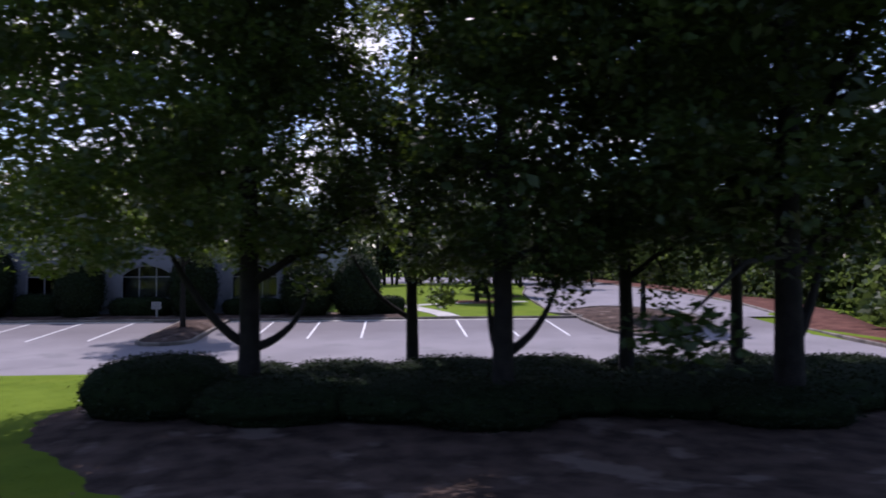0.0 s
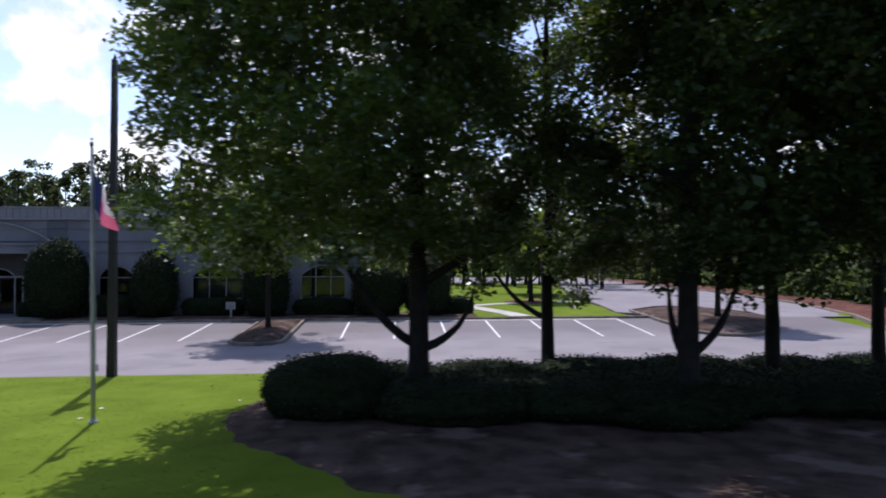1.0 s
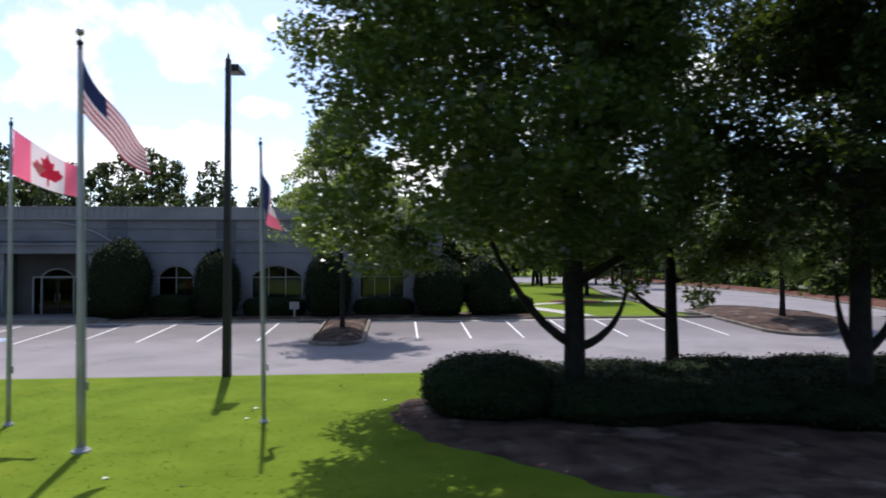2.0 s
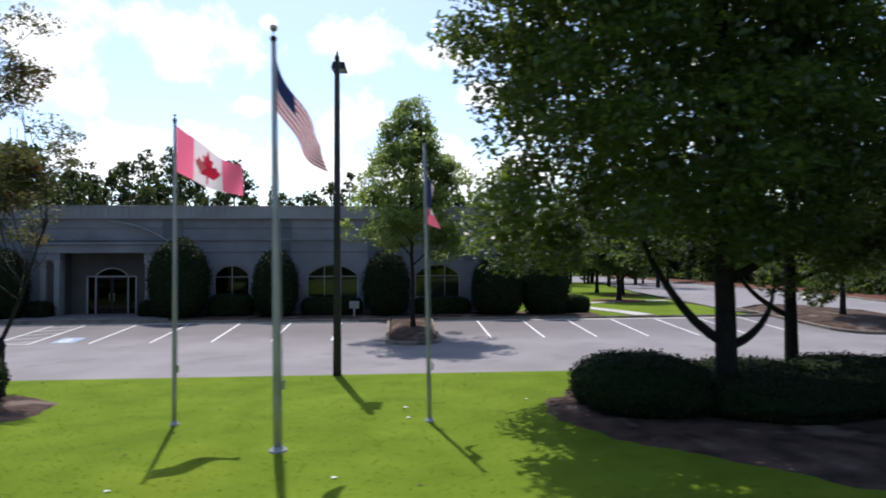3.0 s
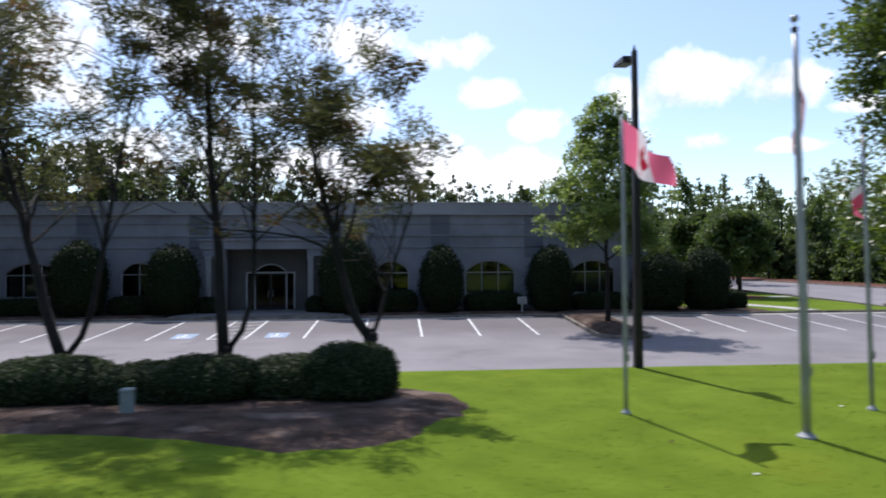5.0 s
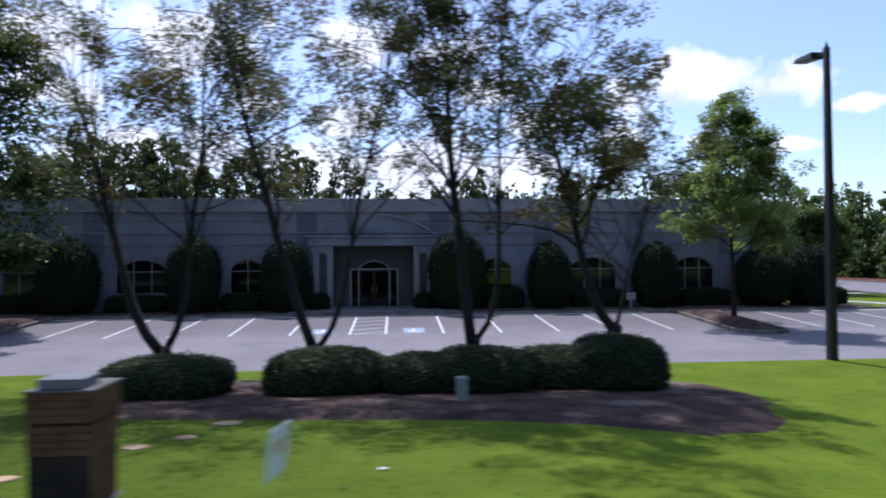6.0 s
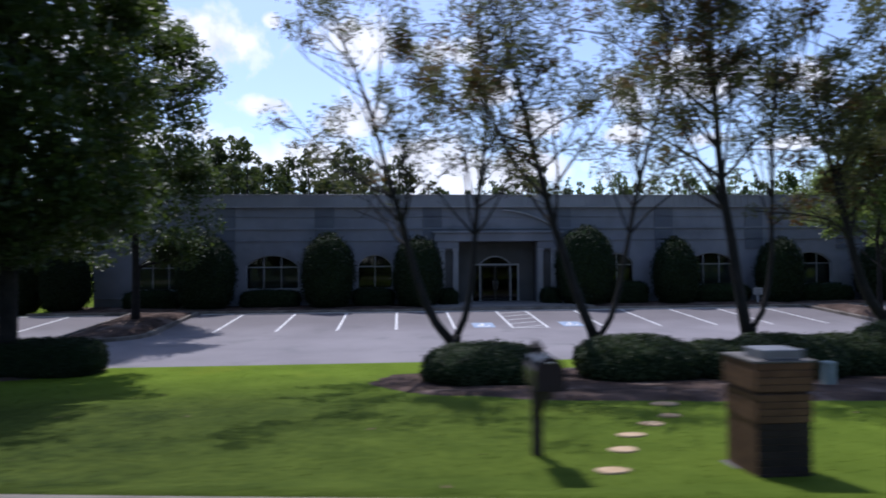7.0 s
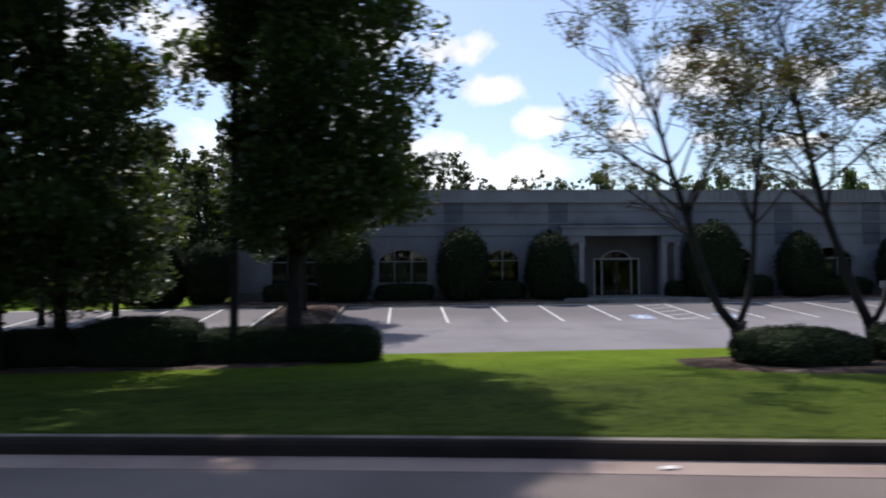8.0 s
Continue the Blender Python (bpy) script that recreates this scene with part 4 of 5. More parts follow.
def broad_tree(name, place, height, spread, clear, trunk_r, seed, label, leaf, leaf_size=0.15, clumps=150, per=130, clump_r=0.75, low_limbs=(), bark=None, group="", lean=(0, 0), inner=0, gaps=-0.12, shift=(0, 0), skirt=0.58, point=0.6, sprays=(), twigs=True):
    """A shade tree: tapered trunk, limbs that fork, and a crown of leaf clumps with gaps."""
    rng = np.random.default_rng(seed)
    root = thing(name, place, label, "tree", group)
    bark = bark or M_BARK
    h = height * 0.86
    pts = [(0, 0, -0.12)]
    for k in range(1, 9):
        t = k / 8
        pts.append((lean[0] * t + 0.12 * rng.normal() * t, lean[1] * t + 0.12 * rng.normal() * t, h * t))
    radii = [trunk_r * (1.35 if k == 0 else 1 - 0.86 * (k / 8) ** 0.9) for k in range(9)]
    pts.insert(1, (0, 0, 0.35))
    radii.insert(1, trunk_r)
    part("trunk", Geo().tube(pts, radii, 10), bark, root, smooth=True)

    def on_trunk(z):
        t = z / h
        return np.array([lean[0] * t, lean[1] * t, z]), trunk_r * (1 - 0.86 * t ** 0.9)

    centres = []
    def envelope(z):
        t = max(0.0, min(1.0, (z - clear) / (height - clear)))
        return spread * min(1.0, max(0.5 + 2.2 * t, skirt + 0.13 * max(0.0, z - clear))) * min(1.0, 0.04 + 2.0 * (1 - t)) ** point

    def out(z):
        return max(0.0, min(1.0, (z - clear) / 7.0))

    n_limb = 11
    for k in range(n_limb):
        z = clear * 0.8 + (h * 0.92 - clear * 0.8) * (k + rng.uniform(0, 0.6)) / n_limb
        a = 2.4 * k + rng.uniform(-0.5, 0.5)
        base, r0 = on_trunk(z)
        reach = envelope(min(height * 0.97, z + 1.2)) * rng.uniform(0.62, 0.84)
        lp, lr = grow(rng, base, (math.cos(a), math.sin(a), 0.55 + 0.05 * k), reach * 1.15, max(0.04, r0 * 0.55), 0.13, rise=0.04)
        g, tw = Geo().tube(lp, lr, 7), Geo()
        for j in (2, 3, 4, 5):
            for s in range(2):
                d = np.array(lp[j]) - np.array(lp[j - 1])
                sp, sr = grow(rng, lp[j], d / np.linalg.norm(d) + rng.normal(size=3) * 0.75, reach * 0.42, lr[j] * 0.6, 0.2, n=4)
                if twigs:
                    tw.tube(sp, sr, 4, cap=False)
                centres += [sp[-1], sp[2]]
        centres += [lp[-1], lp[-2]]
        limb = part("limb", g, bark, root, smooth=True)
        if twigs:
            tagged(part("twig_growth", tw, bark, limb, smooth=True), kind="stuff")
    for (a, z, reach, up) in low_limbs:
        base, r0 = on_trunk(z)
        lp, lr = grow(rng, base, (math.cos(a), math.sin(a), up), reach, r0 * 0.52, 0.05, n=10, rise=0.17)
        part("limb", Geo().tube(lp, lr, 8), bark, root, smooth=True)
        centres.append(lp[-1])
    # fill the envelope unevenly, most near its outside
    tries = 0
    while len(centres) < clumps and tries < clumps * 20:
        tries += 1
        z = rng.uniform(clear, height)
        e = envelope(z)
        a, r = rng.uniform(0, 2 * math.pi), e * rng.uniform(0.25, 1.0) ** 0.55
        q = np.array([math.cos(a) * r + lean[0] * z / h + shift[0], math.sin(a) * r + lean[1] * z / h + shift[1] * out(z), z])
        if noise.noise((q[0] * 0.4 + seed, q[1] * 0.4, q[2] * 0.4)) > gaps:
            centres.append(q)
    centres = [c for c in centres if math.hypot(c[0] - lean[0] * c[2] / h - shift[0], c[1] - lean[1] * c[2] / h - shift[1] * out(c[2])) < envelope(c[2]) + 0.15]
    # long branches that sweep down to a leafy end
    for z, ex, ey, ez in sprays:
        base, r0 = on_trunk(z)
        mid = base * 0.5 + np.array([ex, ey, ez]) * 0.5 + np.array([0, 0, 0.35])
        end = np.array([ex, ey, ez])
        part("limb", Geo().tube([base, mid, mid * 0.35 + end * 0.65, end], (r0 * 0.3, 0.05, 0.03, 0.012), 7), bark, root, smooth=True)
        centres += [end + rng.normal(size=3) * np.array([0.3, 0.3, 0.2]) for k in range(3)]
    v = crown_leaves(rng, centres, per, leaf_size, clump_r)
    # broad inner leaves that close the heart of the crown
    m = int(inner)
    if m:
        z = rng.uniform(clear + 0.6, height - 1.0, m)
        e = np.array([envelope(q) for q in z]) * 0.78
        a, r = rng.uniform(0, 2 * math.pi, m), np.sqrt(rng.random(m)) * e
        q = np.stack([np.cos(a) * r + lean[0] * z / h + shift[0], np.sin(a) * r + lean[1] * z / h + shift[1] * np.array([out(c) for c in z]), z], 1)
        gap = np.array([noise.noise((c[0] * 0.4 + seed, c[1] * 0.4, c[2] * 0.4)) > gaps - 0.08 for c in q])
        v = np.concatenate([v, leaves(rng, q[gap], leaf_size * 1.8, 0.2)])
    crown = new("crown", quads("crown", v, leaf))
    crown.parent = root
    return root


def vase_tree(name, place, stems, height, fork, seed, label, leaf, bark, leaf_size=0.1, per=70, group="", bow=(0, 0), span=(-9.0, 9.0)):
    """A crape myrtle: a stout lopped base, several bare stems from its knuckle, and an airy clumped crown."""
    rng = np.random.default_rng(seed)
    root = thing(name, place, label, "tree", group)
    part("trunk", Geo().tube([(0, 0, -0.12), (0, 0, 0.12), (bow[0] * 0.4, bow[1] * 0.4, fork * 0.5), (bow[0], bow[1], fork), (bow[0], bow[1], fork + 0.1)], (0.24, 0.17, 0.145, 0.19, 0.09), 10), bark, root, smooth=True)
    part("knuckle", lump(bow[0] + 0.05, bow[1], fork, 0.17, 0.15, 0.15, seed, 0.35, n=8), bark, root, smooth=True)
    for k in range(2):
        a = rng.uniform(0, 6.28)
        part("lopped_stub", Geo().tube([(bow[0], bow[1], fork - 0.12), (bow[0] + 0.16 * math.cos(a), bow[1] + 0.16 * math.sin(a), fork + 0.06), (bow[0] + 0.2 * math.cos(a), bow[1] + 0.2 * math.sin(a), fork + 0.2)], (0.09, 0.075, 0.06), 8), bark, root, smooth=True)
    centres = []
    for az, tilt, r, share, lift in stems:
        d = (math.sin(radians(az)) * math.sin(radians(tilt)), math.cos(radians(az)) * math.sin(radians(tilt)), math.cos(radians(tilt)))
        long = (height - fork) * 0.74 * share
        lp, lr = grow(rng, (bow[0], bow[1], fork - 0.05), d, long, r, 0.05, n=11, rise=0.02, lift=lift)
        part("stem", Geo().tube(lp, [max(x, 0.03) for x in lr], 8), bark, root, smooth=True)
        for j in (4, 5, 6, 7, 8, 9, 10, 11):
            for s in range(3):
                w = np.array(lp[j]) - np.array(lp[j - 1])
                bp, br = grow(rng, lp[j], w / np.linalg.norm(w) + rng.normal(size=3) * (np.array([0.85, 0.85, 0.15]) if j < 8 else np.array([0.5, 0.5, 0.22])), height * rng.uniform(0.18, 0.34), max(lr[j] * 0.5, 0.016), 0.12, n=5, rise=0.04)
                if not span[0] < bp[-1][0] < span[1]:
                    continue
                limb = part("limb", Geo().tube(bp, br, 6, cap=False), bark, root, smooth=True)
                tw = Geo()
                for i in (2, 3, 4, 5):
                    for q in range(2 if i > 3 else 1):
                        w2 = np.array(bp[i]) - np.array(bp[i - 1])
                        tp, tr = grow(rng, bp[i], w2 / np.linalg.norm(w2) + rng.normal(size=3) * 0.6, height * 0.085, max(br[i] * 0.4, 0.006), 0.15, n=3)
                        tw.tube(tp, tr, 4, cap=False)
                        centres += [tp[-1], tp[-2], tp[-1]]
                tagged(part("twig_growth", tw, bark, limb, smooth=True), kind="stuff")
    centres = [c for c in centres if c[2] > height * 0.37 + rng.uniform(0, 1.3) and noise.noise((c[0] * 0.62 + seed, c[1] * 0.62, c[2] * 0.62)) > -0.1]
    rusty = [c for c in centres if noise.noise((c[0] * 0.8, c[1] * 0.8 + seed, c[2] * 0.8 + 7)) > 0.3]
    v = crown_leaves(rng, centres, per, leaf_size, 0.42, flat=0.3, aspect=0.5)
    crown = new("crown", quads("crown", v, leaf))
    crown.parent = root
    v = crown_leaves(rng, rusty, per, leaf_size, 0.36, flat=0.2, aspect=0.55)
    heads = new("spent_bloom_mass", quads("spent_bloom_mass", v, M_LEAF_RUST))
    heads.parent = root
    tagged(heads, "rusty brown spent flower heads", kind="stuff")
    return root


def lump(cx, cy, cz, rx, ry, rz, seed, wob=0.12, n=18, power=2.0, flat_base=None):
    """A closed rounded body with an uneven skin; returns its geometry and skin samples."""
    g = Geo()
    rows = []
    for j in range(n + 1):
        ph = -math.pi / 2 + math.pi * j / n
        for i in range(2 * n):
            th = math.pi * i / n
            d = np.array([math.cos(ph) * math.cos(th), math.cos(ph) * math.sin(th), math.sin(ph)])
            s = 1 / (abs(d[0]) ** power + abs(d[1]) ** power + abs(d[2]) ** power) ** (1 / power)
            k = s * (1 + wob * noise.noise(tuple(d * 2.2 + seed)) + wob * 0.5 * noise.noise(tuple(d * 5 + seed)))
            p = (cx + d[0] * rx * k, cy + d[1] * ry * k, cz + d[2] * rz * k)
            if flat_base is not None:
                p = (p[0], p[1], max(p[2], flat_base))
            g.v.append(p)
    m = 2 * n
    for j in range(n):
        for i in range(m):
            a, b = j * m + i, j * m + (i + 1) % m
            g.f.append((a, b, b + m, a + m))
    return g


def skin_leaves(rng, geo, count, size, depth=0.06, flat=0.2):
    """Leaves spread over a body's skin."""
    v = np.array(geo.v)
    f = np.array([q for q in geo.f])
    a, b, c, d = (v[f[:, k]] for k in range(4))
    nor = np.cross(c - a, d - b)
    area = np.linalg.norm(nor, axis=1)
    nor = nor / (area[:, None] + 1e-9)
    pick = rng.choice(len(f), size=count, p=area / area.sum())
    s, t = rng.random(count)[:, None], rng.random(count)[:, None]
    pos = (a[pick] * (1 - s) + b[pick] * s) * (1 - t) + (d[pick] * (1 - s) + c[pick] * s) * t
    n = nor[pick]
    pos = pos + n * rng.normal(0.3, 1.0, count)[:, None] * depth
    return leaves(rng, pos, size, flat, outward=n)


def shrub(name, place, rx, ry, h, seed, label, category, leaf, count, size, power=2.0, wob=0.12, group="", lift=0.48, depth=0.06, sprigs=0):
    rng = np.random.default_rng(seed)
    root = thing(name, place, label, category, group)
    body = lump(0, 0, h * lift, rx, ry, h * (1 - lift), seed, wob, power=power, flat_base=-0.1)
    # solid core under the leaves, the shade between them put into its colour
    part("dark_core", body, M_CORE, root, smooth=True)
    v = skin_leaves(rng, body, count, size, depth)
    if sprigs:
        up = []
        for k in range(sprigs):
            a, r = rng.uniform(0, 6.28), rng.uniform(0, 0.75)
            base = np.array([math.cos(a) * r * rx, math.sin(a) * r * ry, h * lift + h * (1 - lift) * math.sqrt(max(0, 1 - r * r)) * 0.95])
            for j in range(7):
                up.append(base + np.array([rng.normal() * 0.05, rng.normal() * 0.05, 0.06 * j]))
        v = np.concatenate([v, leaves(rng, np.array(up), size, 0.1)])
    ob = new("foliage", quads("foliage", v, leaf))
    ob.parent = root
    return root


# shade trees in the mulch bed on the right
shade = "shade trees in the mulch bed"
DARK = "dark leafy shade tree in a mulch bed"
for (x, y, h, sp, cl, tr, seed, clumps, gaps, shift, skirt, low, sprays) in (
    (-1.05, 13.5, 23.0, 4.5, 3.5, 0.27, 21, 1150, -0.24, (-1.95, -0.5), 0.8, ((3.14, 1.5, 4.6, 0.36), (0.1, 1.45, 2.2, 0.05)), ()),
    (2.95, 17.0, 17.0, 4.4, 3.4, 0.21, 22, 300, 0.0, (0, 0), 0.58, ((2.9, 1.9, 3.6, 0.4),), ()),
    (4.75, 11.7, 22.0, 3.5, 3.7, 0.25, 23, 560, -0.22, (1.0, -1.8), 0.78, ((0.2, 1.4, 2.6, 0.4), (2.4, 1.3, 1.8, 1.3)), ()),
    (8.85, 15.2, 18.0, 5.0, 3.6, 0.22, 24, 400, -0.06, (0.3, -0.5), 0.7, (), ()),
    (12.3, 15.6, 15.0, 5.0, 3.5, 0.2, 25, 300, -0.04, (0, 0), 0.7, (), ()),
    (11.2, 11.6, 22.0, 5.4, 3.5, 0.34, 26, 640, -0.08, (-0.5, -2.6), 0.8, ((0.4, 1.6, 3.2, 0.4),), ((3.6, -4.5, -4.2, 2.55),)),
):
    broad_tree("shade_tree", (x, y, lawn_z(x, y)), h, sp, cl, tr, seed, DARK, M_LEAF if x < 4 else M_LEAF_DARK, 0.165 if x < 5 else 0.205, clumps=clumps, per=165 if x < 5 else 105, clump_r=0.72, low_limbs=low, group=shade, inner=clumps * (12 if x < 0 else 8), gaps=gaps, shift=shift, skirt=skirt, sprays=sprays)
# dark trees above the box hedge at the far end
for (x, y, h, sp, cl, tr, seed, clumps, gaps, shift, skirt) in (
    (-44.95, 18.4, 29.0, 2.3, 7.5, 0.13, 31, 260, 0.02, (-0.6, -0.8), 0.58),
    (-43.2, 18.1, 23.0, 3.3, 3.2, 0.25, 32, 640, -0.12, (0.85, -0.4), 0.7),
    (-49.7, 18.3, 27.0, 3.6, 1.9, 0.2, 33, 520, -0.2, (-0.3, -1.5), 0.85),
    (-50.8, 17.0, 27.0, 4.6, 1.7, 0.34, 34, 820, -0.3, (-0.6, -3.2), 0.85),
):
    broad_tree("shade_tree", (x, y, lawn_z(x, y)), h, sp, cl, tr, seed, "dark leafy shade tree above a box hedge", M_LEAF_DARK, 0.2, clumps=clumps, per=112, clump_r=0.7, group="shade trees above the box hedge", inner=clumps * 14, gaps=gaps, shift=shift, skirt=skirt)
# trees on the islands
broad_tree("island_tree", (-8.1, 29.9, 0.85), 11.3, 3.35, 3.5, 0.13, 41, "bright green young tree on a kerbed island", M_LEAF_ISLAND, 0.155, clumps=280, per=130, clump_r=0.56, inner=2200, gaps=-0.04, skirt=0.85, point=0.8)
broad_tree("island_tree", (16.6, 32.6, 0.9), 9.5, 3.2, 2.6, 0.17, 42, "dark green young tree on a kerbed island", M_LEAF_ISLAND, 0.2, clumps=150, per=95, clump_r=0.65, inner=900, gaps=-0.05)
broad_tree("island_tree", (-44.9, 30.3, 0.9), 19.5, 3.7, 2.7, 0.19, 43, "dark green tree on a kerbed island", M_LEAF_DARK, 0.2, clumps=330, per=120, clump_r=0.75, inner=2600, gaps=-0.2, point=1.15, skirt=0.75)
broad_tree("island_tree", (-54.4, 32.0, 0.5), 15.5, 3.3, 2.6, 0.17, 45, "dark green tree at the far edge of the car park", M_LEAF_DARK, 0.21, clumps=210, per=100, clump_r=0.65, inner=300, gaps=0.06, skirt=0.7)
broad_tree("island_tree", (-56.5, 29.4, 0.5), 7.8, 3.3, 2.2, 0.14, 44, "low dark green tree at the far edge of the car park", M_LEAF_DARK, 0.21, clumps=160, per=95, clump_r=0.65, inner=1600, gaps=-0.24)
# trees on the small lawn and along the far car park
for (x, y, h, sp, cl, seed) in ((9.0, 47.5, 7.5, 3.4, 1.9, 51), (12.3, 55.4, 8.0, 3.8, 2.0, 52), (11.7, 61, 8.5, 3.8, 2.0, 53)):
    broad_tree("lawn_tree", (x, y, 0.95), h, sp, cl, 0.2, seed, "low green spreading tree on the small lawn", M_LEAF_WOOD, 0.28, clumps=130, per=70, clump_r=0.75, inner=900, twigs=False, group="trees on the small lawn")
for k in range(9):
    x = 2.0 + 4.3 * k
    broad_tree("row_tree", (x, 88 + 1.2 * math.sin(k * 2.1), 0.95), 6.5 + (k % 3), 2.8, 1.9, 0.16, 60 + k, "small dark tree in a row before the far car park", M_LEAF_SHRUB, 0.36, clumps=70, per=22, inner=500, clump_r=0.8, twigs=False, group="row before the far car park")

# crape myrtles
MYR = "crape myrtle with bare leaning stems and sparse olive leaves"
for (x, y, h, fork, bow, stems, seed, span, per) in (
    (-19.25, 16.2, 10.6, 1.35, (-0.05, 0), ((-80, 58, 0.14, 0.95, 0.6), (70, 32, 0.06, 0.52, 0.12)), 71, (-6.0, 1.1), 38),
    (-23.1, 16.35, 13.8, 0.95, (0, 0), ((-30, 18, 0.16, 1.0, 0.4), (85, 66, 0.08, 0.9, 0.9)), 72, (-6.0, 4.0), 36),
    (-27.2, 16.5, 12.8, 0.85, (0, 0), ((-75, 34, 0.14, 1.0, 0.5), (80, 62, 0.085, 0.95, 0.9)), 73, (-6.0, 6.0), 22),
    (-31.05, 16.5, 11.8, 0.85, (0, 0), ((-85, 56, 0.14, 0.95, 0.45), (75, 52, 0.1, 1.0, 0.8)), 74, (-4.2, 6.0), 20),
):
    vase_tree("crape_myrtle", (x, y, lawn_z(x, y)), stems, h, fork, seed, MYR, M_LEAF_MYRTLE, M_MYRTLE, 0.125, per, "crape myrtles in the mulch bed", bow, span)

# clipped bushes under the myrtles
for (x, y, rx, ry, top, seed) in ((-30.4, 14.9, 1.5, 1.25, 1.56, 81), (-26.7, 15.0, 1.45, 1.2, 1.68, 82), (-24.5, 15.0, 1.05, 1.15, 1.5, 83), (-23.1, 14.8, 1.25, 1.2, 1.68, 84), (-21.2, 15.2, 1.1, 1.1, 1.6, 85), (-19.75, 14.9, 1.15, 1.25, 1.9, 86)):
    z = lawn_z(x, y)
    shrub("clipped_bush", (x, y, z), rx, ry, top - z, seed, "dense rounded clipped dark green bush on mulch", "bush", M_LEAF_BUSH, 9000, 0.075, power=2.6, wob=0.07, group="bushes under the myrtles", lift=0.42, depth=0.035)
# holly hedge under the shade trees
for k, (x, y, rx, ry, top) in enumerate(((-3.15, 13.6, 1.5, 1.6, 1.82), (-1.6, 15.6, 1.4, 1.3, 1.26), (-0.2, 13.0, 1.9, 1.7, 1.4), (1.0, 15.9, 1.6, 1.3, 1.24), (2.8, 13.0, 1.9, 1.8, 1.38), (3.9, 15.9, 1.7, 1.3, 1.3), (5.9, 13.2, 2.0, 1.8, 1.38), (6.9, 16.0, 1.7, 1.3, 1.28), (9.0, 13.0, 2.0, 1.9, 1.3), (9.9, 16.2, 1.4, 1.2, 1.22), (12.1, 13.2, 2.0, 1.9, 1.35), (12.9, 16.3, 1.6, 1.2, 1.2), (15.2, 13.2, 2.1, 1.9, 1.3), (16.2, 16.2, 1.7, 1.2, 1.15), (4.35, 11.75, 1.5, 1.25, 1.45), (10.7, 11.5, 1.6, 1.3, 1.32))):
    z = lawn_z(x, y)
    shrub("hedge_shrub", (x, y, z), rx, ry, top - z, 100 + k, "dense dark evergreen shrub in a continuous hedge", "hedge shrub", M_LEAF_SHRUB, 5500, 0.085, power=2.7, wob=0.1, group="hedge under the shade trees", lift=0.45, depth=0.05)
# box hedge at the far end
for k, (x, y, rx, ry, top) in enumerate(((-42.2, 18.2, 1.45, 0.8, 1.45), (-44.6, 18.3, 1.5, 0.85, 1.4), (-47.3, 18.0, 1.6, 1.0, 1.75), (-50.0, 18.2, 1.6, 0.9, 1.45), (-52.9, 18.2, 1.7, 0.9, 1.5), (-56.0, 18.2, 1.8, 0.9, 1.45))):
    z = lawn_z(x, y)
    shrub("box_hedge", (x, y, z), rx, ry, top - z, 130 + k, "dark squared box hedge beside the car park", "hedge shrub", M_LEAF_SHRUB, 7000, 0.075, power=4.0, wob=0.05, group="box hedge", lift=0.45, depth=0.035)
# tall domed hollies along the office front
for k, (x, w, top) in enumerate(((-43.4, 3.2, 5.05), (-36.55, 2.9, 5.05), (-31.4, 2.8, 4.85), (-21.5, 3.3, 5.45), (-16.0, 2.5, 4.72), (-9.5, 2.6, 4.7), (-2.8, 3.1, 4.35), (0.1, 2.8, 4.5), (-51.1, 2.6, 4.4), (-53.6, 2.7, 4.6))):
    shrub("domed_holly", (x, 35.95, 0.95), w / 2, w / 2 * 0.85, top - 0.95, 150 + k, "tall dense dome-shaped dark green holly before the office", "shrub", M_LEAF_SHRUB, 7000, 0.13, power=2.12, wob=0.1, group="hollies along the office front", lift=0.46, depth=0.09, sprigs=34)
for k, (x, w, h) in enumerate(((-46.6, 3.2, 0.8), (-40.0, 3.4, 0.75), (-34.0, 2.4, 0.8), (-18.75, 2.6, 1.0), (-12.8, 3.6, 0.85), (-6.2, 3.6, 0.8), (1.9, 2.2, 0.8), (-29.6, 1.1, 0.7), (-23.4, 1.1, 0.7), (-54.9, 2.6, 0.7))):
    shrub("low_hedge", (x, 36.7, 0.95), w / 2, 0.6, h * 1.3, 170 + k, "low dark hedge below an office window", "hedge shrub", M_LEAF_SHRUB, 2600, 0.11, power=3.5, wob=0.08, group="low hedges along the office front", lift=0.45, depth=0.05)


# far woods: one mass of trunks and leaf clumps behind everything
def woods(name, spots, seed, label, leaf, size, clump_n, per):
    rng = np.random.default_rng(seed)
    trunks, allv = Geo(), []
    for x, y, h, r, low in spots:
        trunks.tube([(x, y, 0.8), (x + rng.normal() * 0.3, y, h * 0.5), (x + rng.normal() * 0.5, y, h * 0.92)], (0.26, 0.17, 0.05), 5, cap=False)
        c = []
        pine = rng.random() < 0.35
        for k in range(int(clump_n * (0.6 if pine else 1.0))):
            t = rng.uniform(0, 1) ** 0.9
            z = h * (low + (1 - low) * t)
            e = r * ((1.02 - t) ** 0.8 if pine else math.sin(math.pi * min(0.97, 0.22 + 0.78 * t)) ** 0.8) * rng.uniform(0.3, 1.1)
            a = rng.uniform(0, 6.283)
            c.append((x + math.cos(a) * e, y + math.sin(a) * e, z))
        allv.append(crown_leaves(rng, c, per, size, 0.6 if pine else 0.75, flat=0.3))
    root = thing(name, (0, 0, 0), label, "woods", kind="stuff")
    ob = new("leaf_mass", quads("leaf_mass", np.concatenate(allv), leaf))
    ob.parent = root
    part("trunk_mass", trunks, M_BARK, root)


